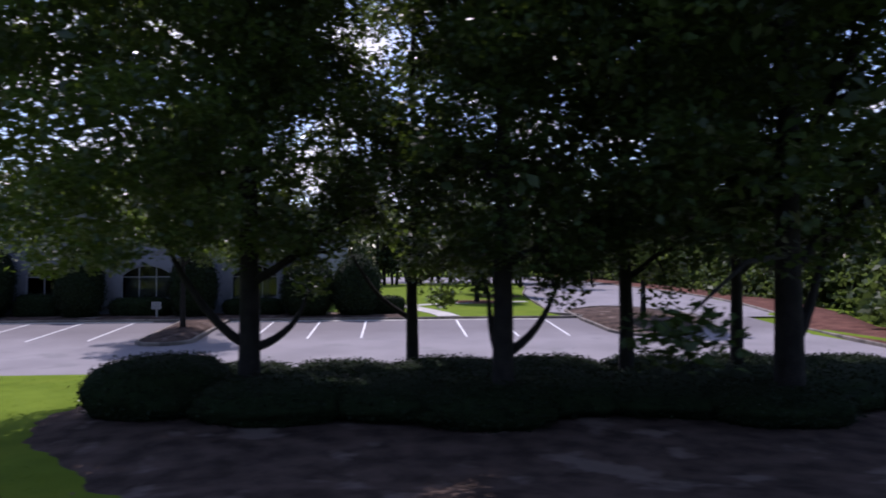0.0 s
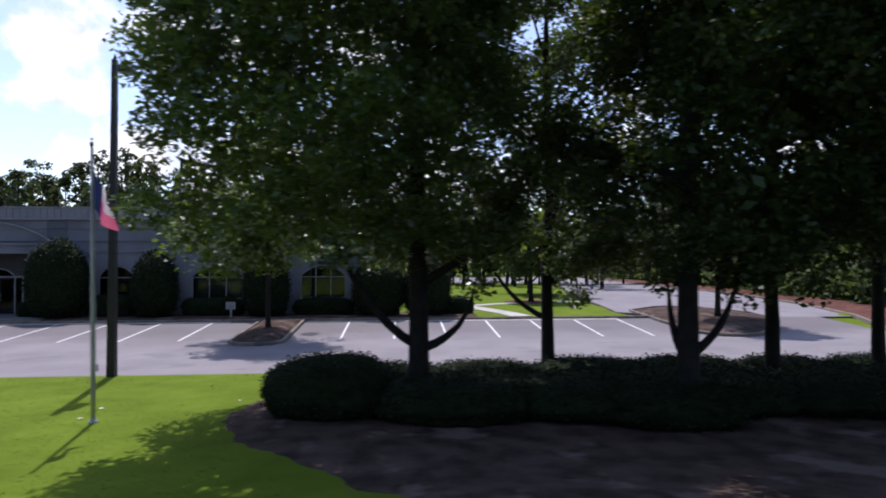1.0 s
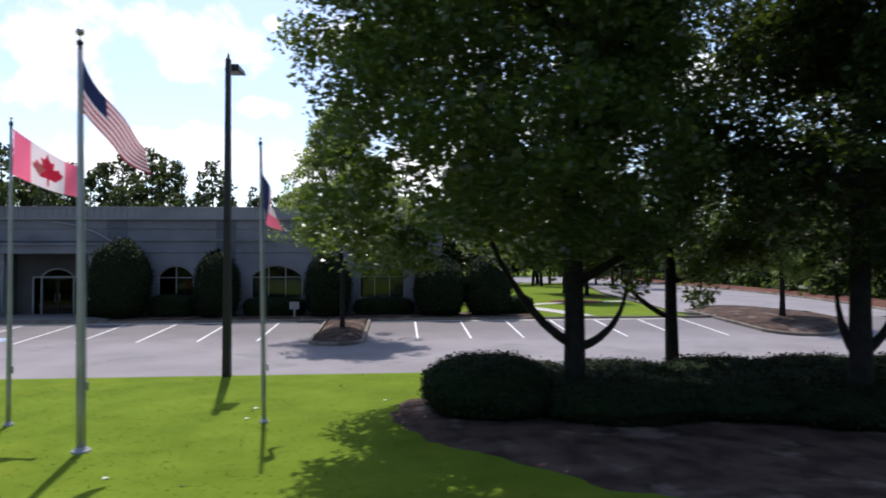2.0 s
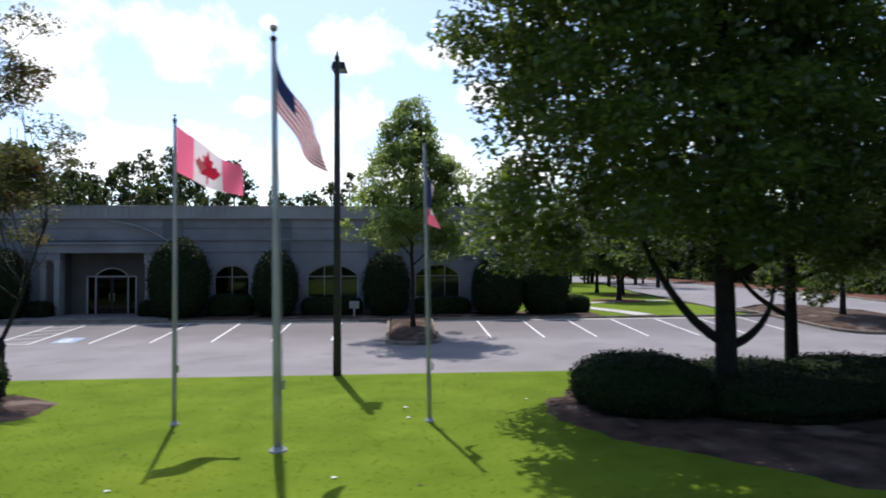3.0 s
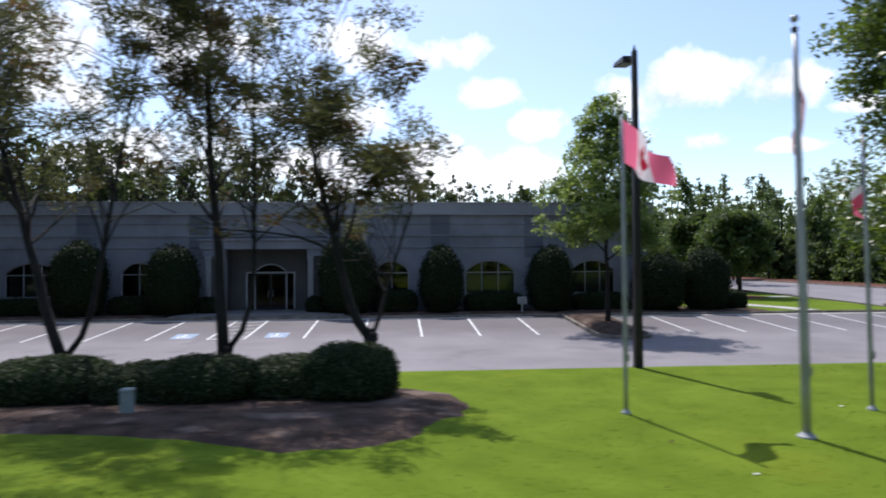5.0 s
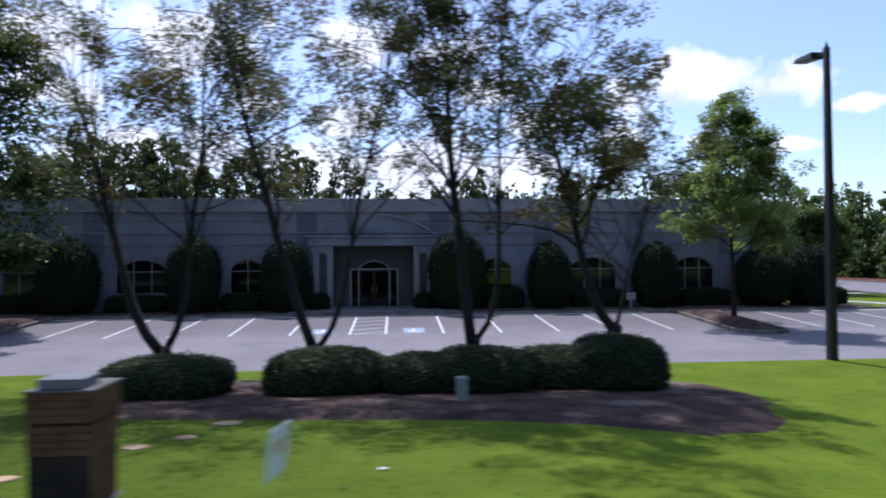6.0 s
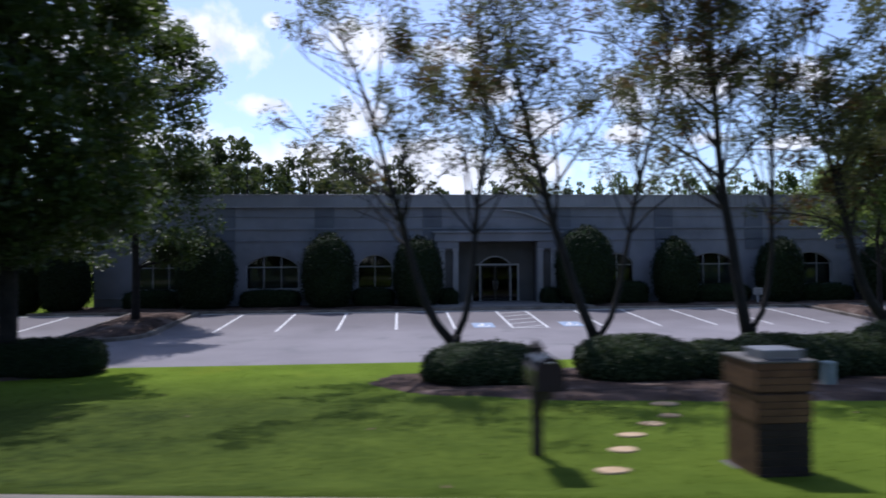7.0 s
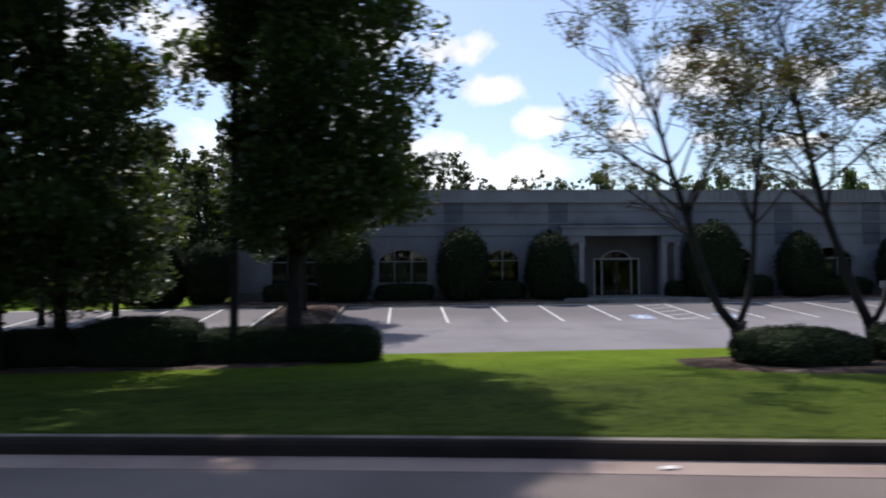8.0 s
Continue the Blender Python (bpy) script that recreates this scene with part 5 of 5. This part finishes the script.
rng = np.random.default_rng(5)
spots = []
for k in range(120):  # behind the office
    x = -125 + 150 * (k + rng.random()) / 120
    spots.append((x, rng.uniform(72, 105), (rng.uniform(11.5, 16.5) if x < -27 else rng.uniform(10.5, 13.5)) * (1.15 if rng.random() < 0.2 else 1), rng.uniform(2.2, 3.4), rng.uniform(0.15, 0.5)))
for k in range(22):  # a stand of broad crowns behind the office
    spots.append((-61 + 24 * (k + rng.random()) / 22, rng.uniform(88, 98), rng.uniform(15.5, 20.5), rng.uniform(3.0, 4.4), rng.uniform(0.2, 0.45)))
for k in range(90):  # right of the drive
    y = 16 + 120 * ((k + rng.random()) / 90) ** 1.15
    spots.append((drive_right(y) + rng.uniform(6.5, 18), y, rng.uniform(9, 15), rng.uniform(2.6, 3.8), rng.uniform(0.05, 0.25)))
for k in range(80):  # beyond the far car park
    spots.append((-12 + 110 * (k + rng.random()) / 80, rng.uniform(141, 158), rng.uniform(20, 26), rng.uniform(3.6, 5.2), 0.05))
for k in range(11):  # tall broad crowns past the office's far corner
    spots.append((-61 + 12 * (k + rng.random()) / 11, rng.uniform(66, 74), rng.uniform(16.0, 19.5), rng.uniform(3.4, 4.4), 0.1))
for k in range(80):  # left of the office
    spots.append((rng.uniform(-110, -57), rng.uniform(47, 84), rng.uniform(10, 17), rng.uniform(2.6, 3.8), rng.uniform(0.0, 0.12)))
for k in range(46):  # thicket left of the office
    spots.append((rng.uniform(-84, -57), rng.uniform(40.5, 50), rng.uniform(4.5, 9.5), rng.uniform(2.2, 3.2), 0.0))
for k in range(60):  # undergrowth along the edges
    y = 14 + 122 * (k + rng.random()) / 60
    spots.append((drive_right(y) + rng.uniform(3.8, 7.5), y, rng.uniform(3.5, 6.5), rng.uniform(2.2, 3.2), 0.0))
for k in range(46):  # unseen trees across the road, added to cut skylight and window reflections
    x = -80 + 120 * (k + rng.random()) / 46
    spots.append((x, kerb_y(x) - rng.uniform(15, 26), rng.uniform(9, 14), rng.uniform(3.0, 4.2), 0.0))
# left part in the painted-shade leaves, right part in the lit ones
woods("woods", [q for q in spots if q[0] < 1], 9, "mixed green woods with tall pines beyond the office, painted shaded, plus unseen trees across the road", M_LEAF_WOOD_SHADE, 0.66, 60, 13)
woods("woods", [q for q in spots if q[0] >= 1], 10, "sunlit green woods beside the drive and far car park, plus unseen trees across the road", M_LEAF_WOOD, 0.66, 60, 13)


# blades over the nearer lawn, and a few fallen leaves
def inside(outline, x, y):
    odd = False
    for i in range(len(outline)):
        (ax, ay), (bx, by) = outline[i - 1], outline[i]
        if (ay > y) != (by > y) and x < (bx - ax) * (y - ay) / (by - ay) + ax:
            odd = not odd
    return odd


def lawn_spots(rng, count, x0, x1, y1):
    out = []
    while len(out) < count:
        x = rng.uniform(x0, x1)
        y = kerb_y(x) + 0.14 + (y1 - kerb_y(x)) * rng.uniform(0, 1) ** 1.25
        if not inside(LEFT_BED, x, y) and not inside(RIGHT_BED, x, y) and y < 19.3:
            out.append((x, y, lawn_z(x, y)))
    return np.array(out)


rng = np.random.default_rng(77)
spots = lawn_spots(rng, 50000, -50, 6, 19.0)
spots[:, 2] += 0.006
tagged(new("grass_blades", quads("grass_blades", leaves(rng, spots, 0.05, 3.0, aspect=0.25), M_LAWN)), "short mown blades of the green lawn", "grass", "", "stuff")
spots = lawn_spots(rng, 60, -44, 2, 19.0)
spots[:, 2] += 0.03
tagged(new("fallen_leaves", quads("fallen_leaves", leaves(rng, spots, 0.085, 1.6, aspect=0.6), M_DRY)), "scattered dry brown leaves fallen on the lawn", "fallen leaves", "", "stuff")


# ---- poles and flags ----
def lamp_post(x, y):
    """A square dark pole with a flat shoebox head reaching out over the car park."""
    z = 0.36
    root = thing("street_lamp", (x, y, z), "tall dark bronze square lamp post with flat head", "lamp post")
    g = Geo()
    g.add([(-0.125, -0.125, -0.1), (0.125, -0.125, -0.1), (0.125, 0.125, -0.1), (-0.125, 0.125, -0.1), (-0.075, -0.075, 10.42), (0.075, -0.075, 10.42), (0.075, 0.075, 10.42), (-0.075, 0.075, 10.42)], [(3, 2, 1, 0), (4, 5, 6, 7), (0, 1, 5, 4), (1, 2, 6, 5), (2, 3, 7, 6), (3, 0, 4, 7)])
    part("pole", g, M_BRONZE, root)
    part("base_cover", Geo().box(-0.2, 0.2, -0.2, 0.2, -0.05, 0.09, 0.02), M_BRONZE, root)
    part("pole_cap", Geo().tube([(0, 0, 10.42), (0, 0, 10.47), (0, 0, 10.62)], (0.06, 0.05, 0.015), 8), M_BRONZE, root)
    part("arm", Geo().box(-0.05, 0.05, 0.05, 0.5, 10.22, 10.32, 0.01), M_BRONZE, root)
    head = part("lamp_head", Geo().add([(-0.24, 0.42, 10.2), (0.24, 0.42, 10.2), (0.24, 1.35, 10.3), (-0.24, 1.35, 10.3), (-0.2, 0.46, 10.42), (0.2, 0.46, 10.42), (0.2, 1.3, 10.44), (-0.2, 1.3, 10.44)], [(3, 2, 1, 0), (4, 5, 6, 7), (0, 1, 5, 4), (1, 2, 6, 5), (2, 3, 7, 6), (3, 0, 4, 7)]), M_BRONZE, root)
    part("lens", Geo().add([(-0.19, 0.5, 10.195), (0.19, 0.5, 10.195), (0.19, 1.28, 10.28), (-0.19, 1.28, 10.28)], [(3, 2, 1, 0)]), M_TRIM, head, "pale lens under the head")


lamp_post(-10.82, 19.34)


def flag_cloth(u, v, fly, hoist, az, droop, fold, phase, taper=0.12):
    """A point of a hanging flag: u along the fly, v down the hoist."""
    s = u * fly
    a = radians(az)
    drop = radians(droop) * (1 - 0.25 * u)
    side = fold * math.sin(phase + 7.5 * u + 1.7 * v) * (0.25 + u)
    out = s * math.cos(drop)
    x = math.cos(a) * out - math.sin(a) * side
    y = math.sin(a) * out + math.cos(a) * side
    z = -v * hoist * (1 - taper * u) - s * math.sin(drop) + 0.05 * fold * math.sin(phase + 5 * u + 3 * v)
    return x + 0.04 * math.cos(a), y + 0.04 * math.sin(a), z


def flag_piece(u0, u1, v0, v1, top, lift=0.0, **kw):
    g = Geo()
    nu, nv = max(2, int(26 * (u1 - u0))), max(1, int(9 * (v1 - v0)) + 1)
    for j in range(nv + 1):
        for i in range(nu + 1):
            x, y, z = flag_cloth(u0 + (u1 - u0) * i / nu, v0 + (v1 - v0) * j / nv, **kw)
            g.v.append((x, y - lift, z + top))
    for j in range(nv):
        for i in range(nu):
            a = j * (nu + 1) + i
            g.f.append((a, a + 1, a + nu + 2, a + nu + 1))
    return g


def flag_shape(points, top, lift, **kw):
    """An emblem drawn on the cloth from (u, v) corners round its middle."""
    g = Geo()
    cu, cv = sum(p[0] for p in points) / len(points), sum(p[1] for p in points) / len(points)
    for u, v in [(cu, cv)] + list(points):
        x, y, z = flag_cloth(u, v, **kw)
        g.v.append((x, y - lift, z + top))
    n = len(points)
    g.f = [(0, k + 1, (k + 1) % n + 1) for k in range(n)]
    return g


def flagpole(x, y, z, height, r0, r1, ball, label, lean=0.006):
    root = thing("flagpole", (x, y, z), label, "flagpole", "flagpoles on the lawn")
    n = 8
    pts = [(-lean * height * k / n, 0, -0.1 + (height + 0.1) * k / n) for k in range(n + 1)]
    part("pole", Geo().tube(pts, [r0 + (r1 - r0) * (max(0, k - 1.5) / (n - 1.5)) for k in range(n + 1)], 14), M_ALU, root, smooth=True)
    part("collar", Geo().tube([(0, 0, -0.04), (0, 0, 0.03), (0, 0, 0.06), (0, 0, 0.1)], (r0 * 2.1, r0 * 2.0, r0 * 1.5, r0 * 1.06), 18), M_WHITE, root, "pale flash collar")
    tx = -lean * height
    part("truck", Geo().tube([(tx, 0, height - 0.02), (tx, 0, height + 0.05), (tx, 0, height + 0.09)], (r1 * 1.3, r1 * 1.6, r1 * 0.5), 12), M_BRONZE, root)
    part("finial", Geo().tube([(tx, 0, height + 0.08), (tx, 0, height + 0.08 + ball)], (0.008, 0.008), 6), M_BRONZE, root)
    part("finial", lump(tx, 0, height + 0.08 + ball * 1.6, ball * 0.75, ball * 0.75, ball * 0.75, 1, 0.0, n=10), M_GOLD, root, "round ball finial", smooth=True)
    part("halyard", Geo().tube([(r0 + 0.012, -0.01, 1.2), (tx + r1 + 0.012, -0.01, height - 0.05)], (0.005, 0.005), 5), M_WHITE, root, "white halyard rope")
    part("cleat", Geo().box(r0 * 0.9, r0 + 0.04, -0.012, 0.012, 1.12, 1.28, 0.005), M_ALU, root)
    return root


# middle pole: striped flag with a dark blue corner, hanging limp
flagpole(-11.07, 10.8, lawn_z(-11.07, 10.8), 7.54, 0.082, 0.04, 0.095, "tall pale metal flagpole with ball top on the lawn", 0.013)
kw = dict(fly=2.0, hoist=0.95, az=52, droop=64, fold=0.14, phase=0.4, taper=0.42)
fl = thing("flag", (-11.16, 10.8, lawn_z(-11.07, 10.8) + 6.95), "limp striped red and white flag with dark blue corner", "flag", "flags on the lawn")
for k in range(13):
    v0, v1 = k / 13, (k + 1) / 13
    part("stripe", flag_piece(0.4 if k < 7 else 0.0, 1.0, v0, v1, 0.35, **kw), M_RED_DEEP if k % 2 == 0 else M_CLOTH, fl, smooth=True)
part("canton", flag_piece(0.0, 0.4, 0.0, 7 / 13, 0.35, **kw), M_NAVY, fl, "dark blue corner", smooth=True)
# left pole: red, white, red with a leaf
flagpole(-13.66, 12.95, lawn_z(-13.66, 12.95), 6.52, 0.05, 0.028, 0.04, "slim pale metal flagpole on the lawn", 0.004)
kw = dict(fly=1.55, hoist=1.0, az=24, droop=40, fold=0.2, phase=2.2, taper=0.3)
fl = thing("flag", (-13.68, 12.95, lawn_z(-13.66, 12.95) + 6.34), "red and white flag with a red leaf, blowing out", "flag", "flags on the lawn")
part("field", flag_piece(0.0, 0.27, 0, 1, 0.1, **kw), M_RED, fl, smooth=True)
part("field", flag_piece(0.27, 0.73, 0, 1, 0.1, **kw), M_CLOTH, fl, smooth=True)
part("field", flag_piece(0.73, 1.0, 0, 1, 0.1, **kw), M_RED, fl, smooth=True)
leaf_uv = [(0.5, 0.14), (0.53, 0.3), (0.57, 0.27), (0.56, 0.46), (0.62, 0.38), (0.64, 0.47), (0.67, 0.47), (0.65, 0.56), (0.58, 0.7), (0.51, 0.68), (0.51, 0.85), (0.49, 0.85), (0.49, 0.68), (0.42, 0.7), (0.35, 0.56), (0.33, 0.47), (0.36, 0.47), (0.38, 0.38), (0.44, 0.46), (0.43, 0.27), (0.47, 0.3)]
leaf_uv = [(0.5 + (u - 0.5) * 1.25, 0.5 + (v - 0.5) * 1.2) for u, v in leaf_uv]
for off in (0.006, -0.006):
    part("leaf_emblem", flag_shape(leaf_uv, 0.1, off, **kw), M_RED, fl)
# right pole: dark blue, white and red, hanging close
flagpole(-8.2, 12.75, lawn_z(-8.2, 12.75), 6.1, 0.05, 0.028, 0.04, "slim pale metal flagpole on the lawn", 0.016)
kw = dict(fly=1.15, hoist=0.92, az=62, droop=80, fold=0.13, phase=1.0, taper=0.45)
fl = thing("flag", (-8.3, 12.75, lawn_z(-8.2, 12.75) + 5.62), "limp flag of dark blue, white and red, hanging close", "flag", "flags on the lawn")
part("field", flag_piece(0.0, 0.45, 0, 1.0, 0.1, **kw), M_NAVY, fl, "dark blue band at the pole", smooth=True)
part("field", flag_piece(0.45, 1.0, 0, 0.42, 0.1, **kw), M_CLOTH, fl, "white upper band", smooth=True)
part("field", flag_piece(0.45, 1.0, 0.42, 1.0, 0.1, **kw), M_RED, fl, "red lower band", smooth=True)


# ---- things by the road ----
def mailbox(x, y):
    """A domed metal mailbox on the arm of a dark timber post."""
    z = lawn_z(x, y)
    root = thing("mailbox", (x, y, z), "black domed metal mailbox on a dark timber post", "mailbox")
    post = part("post", Geo().box(-0.06, 0.06, -0.06, 0.06, -0.15, 1.26, 0.012), M_POST, root)
    part("post_cap", Geo().box(-0.08, 0.08, -0.08, 0.08, 1.26, 1.3, 0.01).add([(-0.07, -0.07, 1.3), (0.07, -0.07, 1.3), (0.07, 0.07, 1.3), (-0.07, 0.07, 1.3), (0, 0, 1.39)], [(0, 1, 4), (1, 2, 4), (2, 3, 4), (3, 0, 4)]), M_POST, post)
    part("arm", Geo().box(-0.05, 0.05, -0.62, 0.2, 0.8, 0.89, 0.01), M_POST, root)
    part("brace", Geo().tube([(0, -0.05, 0.48), (0, -0.45, 0.82)], (0.035, 0.035), 6), M_POST, root)
    prof = [(-0.16, 0.0), (0.16, 0.0), (0.16, 0.2)] + [(0.16 * math.cos(radians(a)), 0.2 + 0.16 * math.sin(radians(a))) for a in range(20, 180, 20)] + [(-0.16, 0.2)]
    g = Geo().prism([(a, b + 0.9) for a, b in prof], -0.66, -0.08)
    box = part("box", g, M_BLACK, root, "glossy black box")
    part("door", Geo().prism([(a * 1.05, b * 1.04 + 0.895) for a, b in prof], -0.685, -0.66), M_BLACK, box)
    part("pull", Geo().box(-0.03, 0.03, -0.72, -0.685, 1.2, 1.22, 0.004), M_ALU, box)


mailbox(-30.8, 7.75)


def brick_pillar(x, y):
    """A brick pillar with corbelled head and a metal-lined stone cap."""
    z = lawn_z(x, y) - 0.02
    root = thing("brick_pillar", (x, y, z), "tan brick mailbox pillar, lower front painted shaded, with a pale cap", "pillar")
    h_b, gap = 0.067, 0.008
    core = Geo().box(-0.294, 0.294, -0.294, 0.294, -0.1, 0.6).box(-0.299, 0.299, -0.299, 0.299, 0.6, 0.9).box(-0.319, 0.319, -0.319, 0.319, 0.93, 1.23).box(-0.28, 0.28, -0.28, 0.28, 0.9, 0.93)
    part("mortar", core, M_MORTAR, root, "grey mortar between the bricks")
    unit = {}

    def brick_of(lx, ly, lz, m):
        key = (round(lx, 3), round(ly, 3), round(lz, 3), m.name)
        if key not in unit:
            unit[key] = mesh_of("brick", Geo().box(-lx / 2, lx / 2, -ly / 2, ly / 2, -lz / 2, lz / 2, 0.004), m)
        return unit[key]

    row, zz = 0, 0.0
    while zz < 1.2:
        half = 0.3 if zz < 0.6 else (0.308 if zz < 0.87 else 0.325)
        n = 2 if row % 2 else 3
        for s in range(4):
            w = 2 * half / n
            # bricks on the shaft's front carry painted shade
            m = M_BRICK_SHADE if zz < 0.6 and s == 0 else M_BRICK
            for k in range(n):
                a = -half + w * (k + 0.5)
                ob = new("brick", brick_of(w - gap, 0.09, h_b, m))
                ob.matrix_basis = Matrix.Rotation(s * math.pi / 2, 4, "Z") @ Matrix.Translation((a, -half + 0.043 + (0.002 if s % 2 else 0), zz + h_b / 2))
                ob.parent = root
        zz += h_b + gap
        if 0.86 < zz < 0.93:
            zz += 0.03
        row += 1
    cap = part("cap", Geo().box(-0.335, 0.335, -0.335, 0.335, zz - 0.004, zz + 0.022, 0.008), M_CAP, root, "thin weathered stone cap slab")
    part("cap_top", Geo().box(-0.22, 0.22, -0.3, 0.06, zz + 0.022, zz + 0.13, 0.012), M_LID, cap, "grey metal lid")
    part("foot", Geo().box(-0.35, 0.35, -0.35, 0.35, -0.12, 0.02, 0.012), M_CAP, root, "weathered concrete footing")


brick_pillar(-28.42, 6.95)


def yard_sign(x, y):
    z = lawn_z(x, y)
    root = thing("yard_sign", (x, y, z), "small white plastic yard sign on wire legs", "sign")
    root.rotation_euler = (radians(5), radians(3), radians(82))
    board = part("board", Geo().box(-0.32, 0.32, -0.004, 0.004, 0.28, 0.8, 0.002), M_SIGN, root)
    g = Geo()
    for k, (w, zz) in enumerate(((0.36, 0.62), (0.3, 0.57), (0.22, 0.52))):
        g.box(-w / 2, w / 2, -0.007, -0.0045, zz, zz + 0.03).box(-w / 2, w / 2, 0.0045, 0.007, zz, zz + 0.03)
    part("print", g, M_ORANGE, board, "orange printed bars")
    for s in (-0.2, 0.2):
        part("leg", Geo().tube([(s, 0, -0.1), (s, 0, 0.5)], (0.004, 0.004), 6), M_ALU, root)


yard_sign(-26.36, 6.75)


def utility_box(x, y):
    z = lawn_z(x, y) + 0.06
    root = thing("utility_pedestal", (x, y, z), "pale green utility pedestal box in the mulch", "utility box")
    body = part("body", Geo().box(-0.105, 0.105, -0.1, 0.1, -0.16, 0.4, 0.012), M_UTILITY, root)
    part("lid", Geo().box(-0.118, 0.118, -0.113, 0.113, 0.38, 0.45, 0.02), M_UTILITY, body)
    part("latch", Geo().box(-0.02, 0.02, -0.11, -0.1, 0.22, 0.28, 0.003), M_ALU, body)


utility_box(-23.8, 12.3)


def flagstone(x, y, r, seed):
    rng = random.Random(seed)
    pts = []
    for k in range(9):
        a = 2 * math.pi * k / 9
        rr = r * (0.85 + 0.3 * rng.random())
        pts.append((x + rr * 1.15 * math.cos(a), y + rr * 0.8 * math.sin(a)))
    z = lawn_z(x, y)
    top = [(x + (px - x) * 0.94, y + (py - y) * 0.94) for px, py in pts]
    g = Geo()
    n = len(pts)
    g.v = [(px - x, py - y, lawn_z(px, py) - z - 0.06) for px, py in pts] + [(px - x, py - y, lawn_z(px, py) - z + 0.012) for px, py in pts] + [(px - x, py - y, lawn_z(px, py) - z + 0.022) for px, py in top]
    g.f = [tuple(range(2 * n, 3 * n))]
    for lvl in (0, n):
        g.f += [(lvl + k, lvl + (k + 1) % n, lvl + (k + 1) % n + n, lvl + k + n) for k in range(n)]
    ob = solid("stepping_stone", g, M_STONE, "flat tan stepping stone set in the lawn", "stepping stone", group="stepping stones in the lawn")
    ob.location = (x, y, z)


for k, (x, y, r) in enumerate(((-30.15, 7.0, 0.16), (-29.7, 7.85, 0.165), (-29.32, 8.6, 0.16), (-28.76, 9.25, 0.17), (-28.25, 9.8, 0.16), (-27.9, 10.75, 0.2), (-27.85, 11.6, 0.24), (-28.15, 12.5, 0.24), (-28.5, 13.3, 0.22), (-28.6, 14.2, 0.22), (-28.6, 15.1, 0.25))):
    flagstone(x, y, r, k)


def post_sign(x, y):
    z = 0.95
    root = thing("post_sign", (x, y, z), "small white sign on a white post before the office", "sign")
    part("post", Geo().box(-0.05, 0.05, -0.05, 0.05, -0.1, 0.62, 0.008), M_WHITE, root)
    board = part("board", Geo().box(-0.27, 0.27, -0.08, -0.05, 0.5, 0.92, 0.008), M_WHITE, root)
    g = Geo()
    for k in range(4):
        g.box(-0.2, 0.2 - 0.05 * (k % 2), -0.084, -0.08, 0.8 - 0.08 * k, 0.83 - 0.08 * k)
    part("lettering", g, M_PIER, board, "grey bars of small lettering")


post_sign(-11.36, 35.2)

# scraps on the lawn and in the gutter
for k, (x, y, s) in enumerate(((-8.7, 14.2, 0.06), (-8.65, 13.1, 0.05), (-25.25, 7.85, 0.05), (-5.6, 14.9, 0.04), (-9.9, 9.2, 0.045), (-13.2, 8.9, 0.04))):
    z = lawn_z(x, y)
    g = Geo().add([(-s, -s * 0.6, 0.03), (s, -s * 0.5, 0.045), (s * 0.9, s * 0.6, 0.035), (-s * 0.8, s * 0.5, 0.05), (-s, -s * 0.6, 0.036), (s, -s * 0.5, 0.051), (s * 0.9, s * 0.6, 0.041), (-s * 0.8, s * 0.5, 0.056)], [(3, 2, 1, 0), (4, 5, 6, 7), (0, 1, 5, 4), (1, 2, 6, 5), (2, 3, 7, 6), (3, 0, 4, 7)])
    ob = solid("paper_scrap", g, M_LITTER, "small pale scrap of paper on the grass", "litter", group="scraps on the lawn")
    ob.location = (x, y, z - 0.02)
g = Geo().add([(-0.08, -0.03, 0.008), (0.07, -0.035, 0.012), (0.08, 0.03, 0.02), (-0.06, 0.04, 0.01), (-0.08, -0.03, 0.014), (0.07, -0.035, 0.018), (0.08, 0.03, 0.026), (-0.06, 0.04, 0.016)], [(3, 2, 1, 0), (4, 5, 6, 7), (0, 1, 5, 4), (1, 2, 6, 5), (2, 3, 7, 6), (3, 0, 4, 7)])
ob = solid("paper_scrap", g, M_LITTER, "pale scrap of paper in the road gutter", "litter")
ob.location = (-37.7, kerb_y(-37.7) - 0.28, road_z(-37.7) + 0.003)
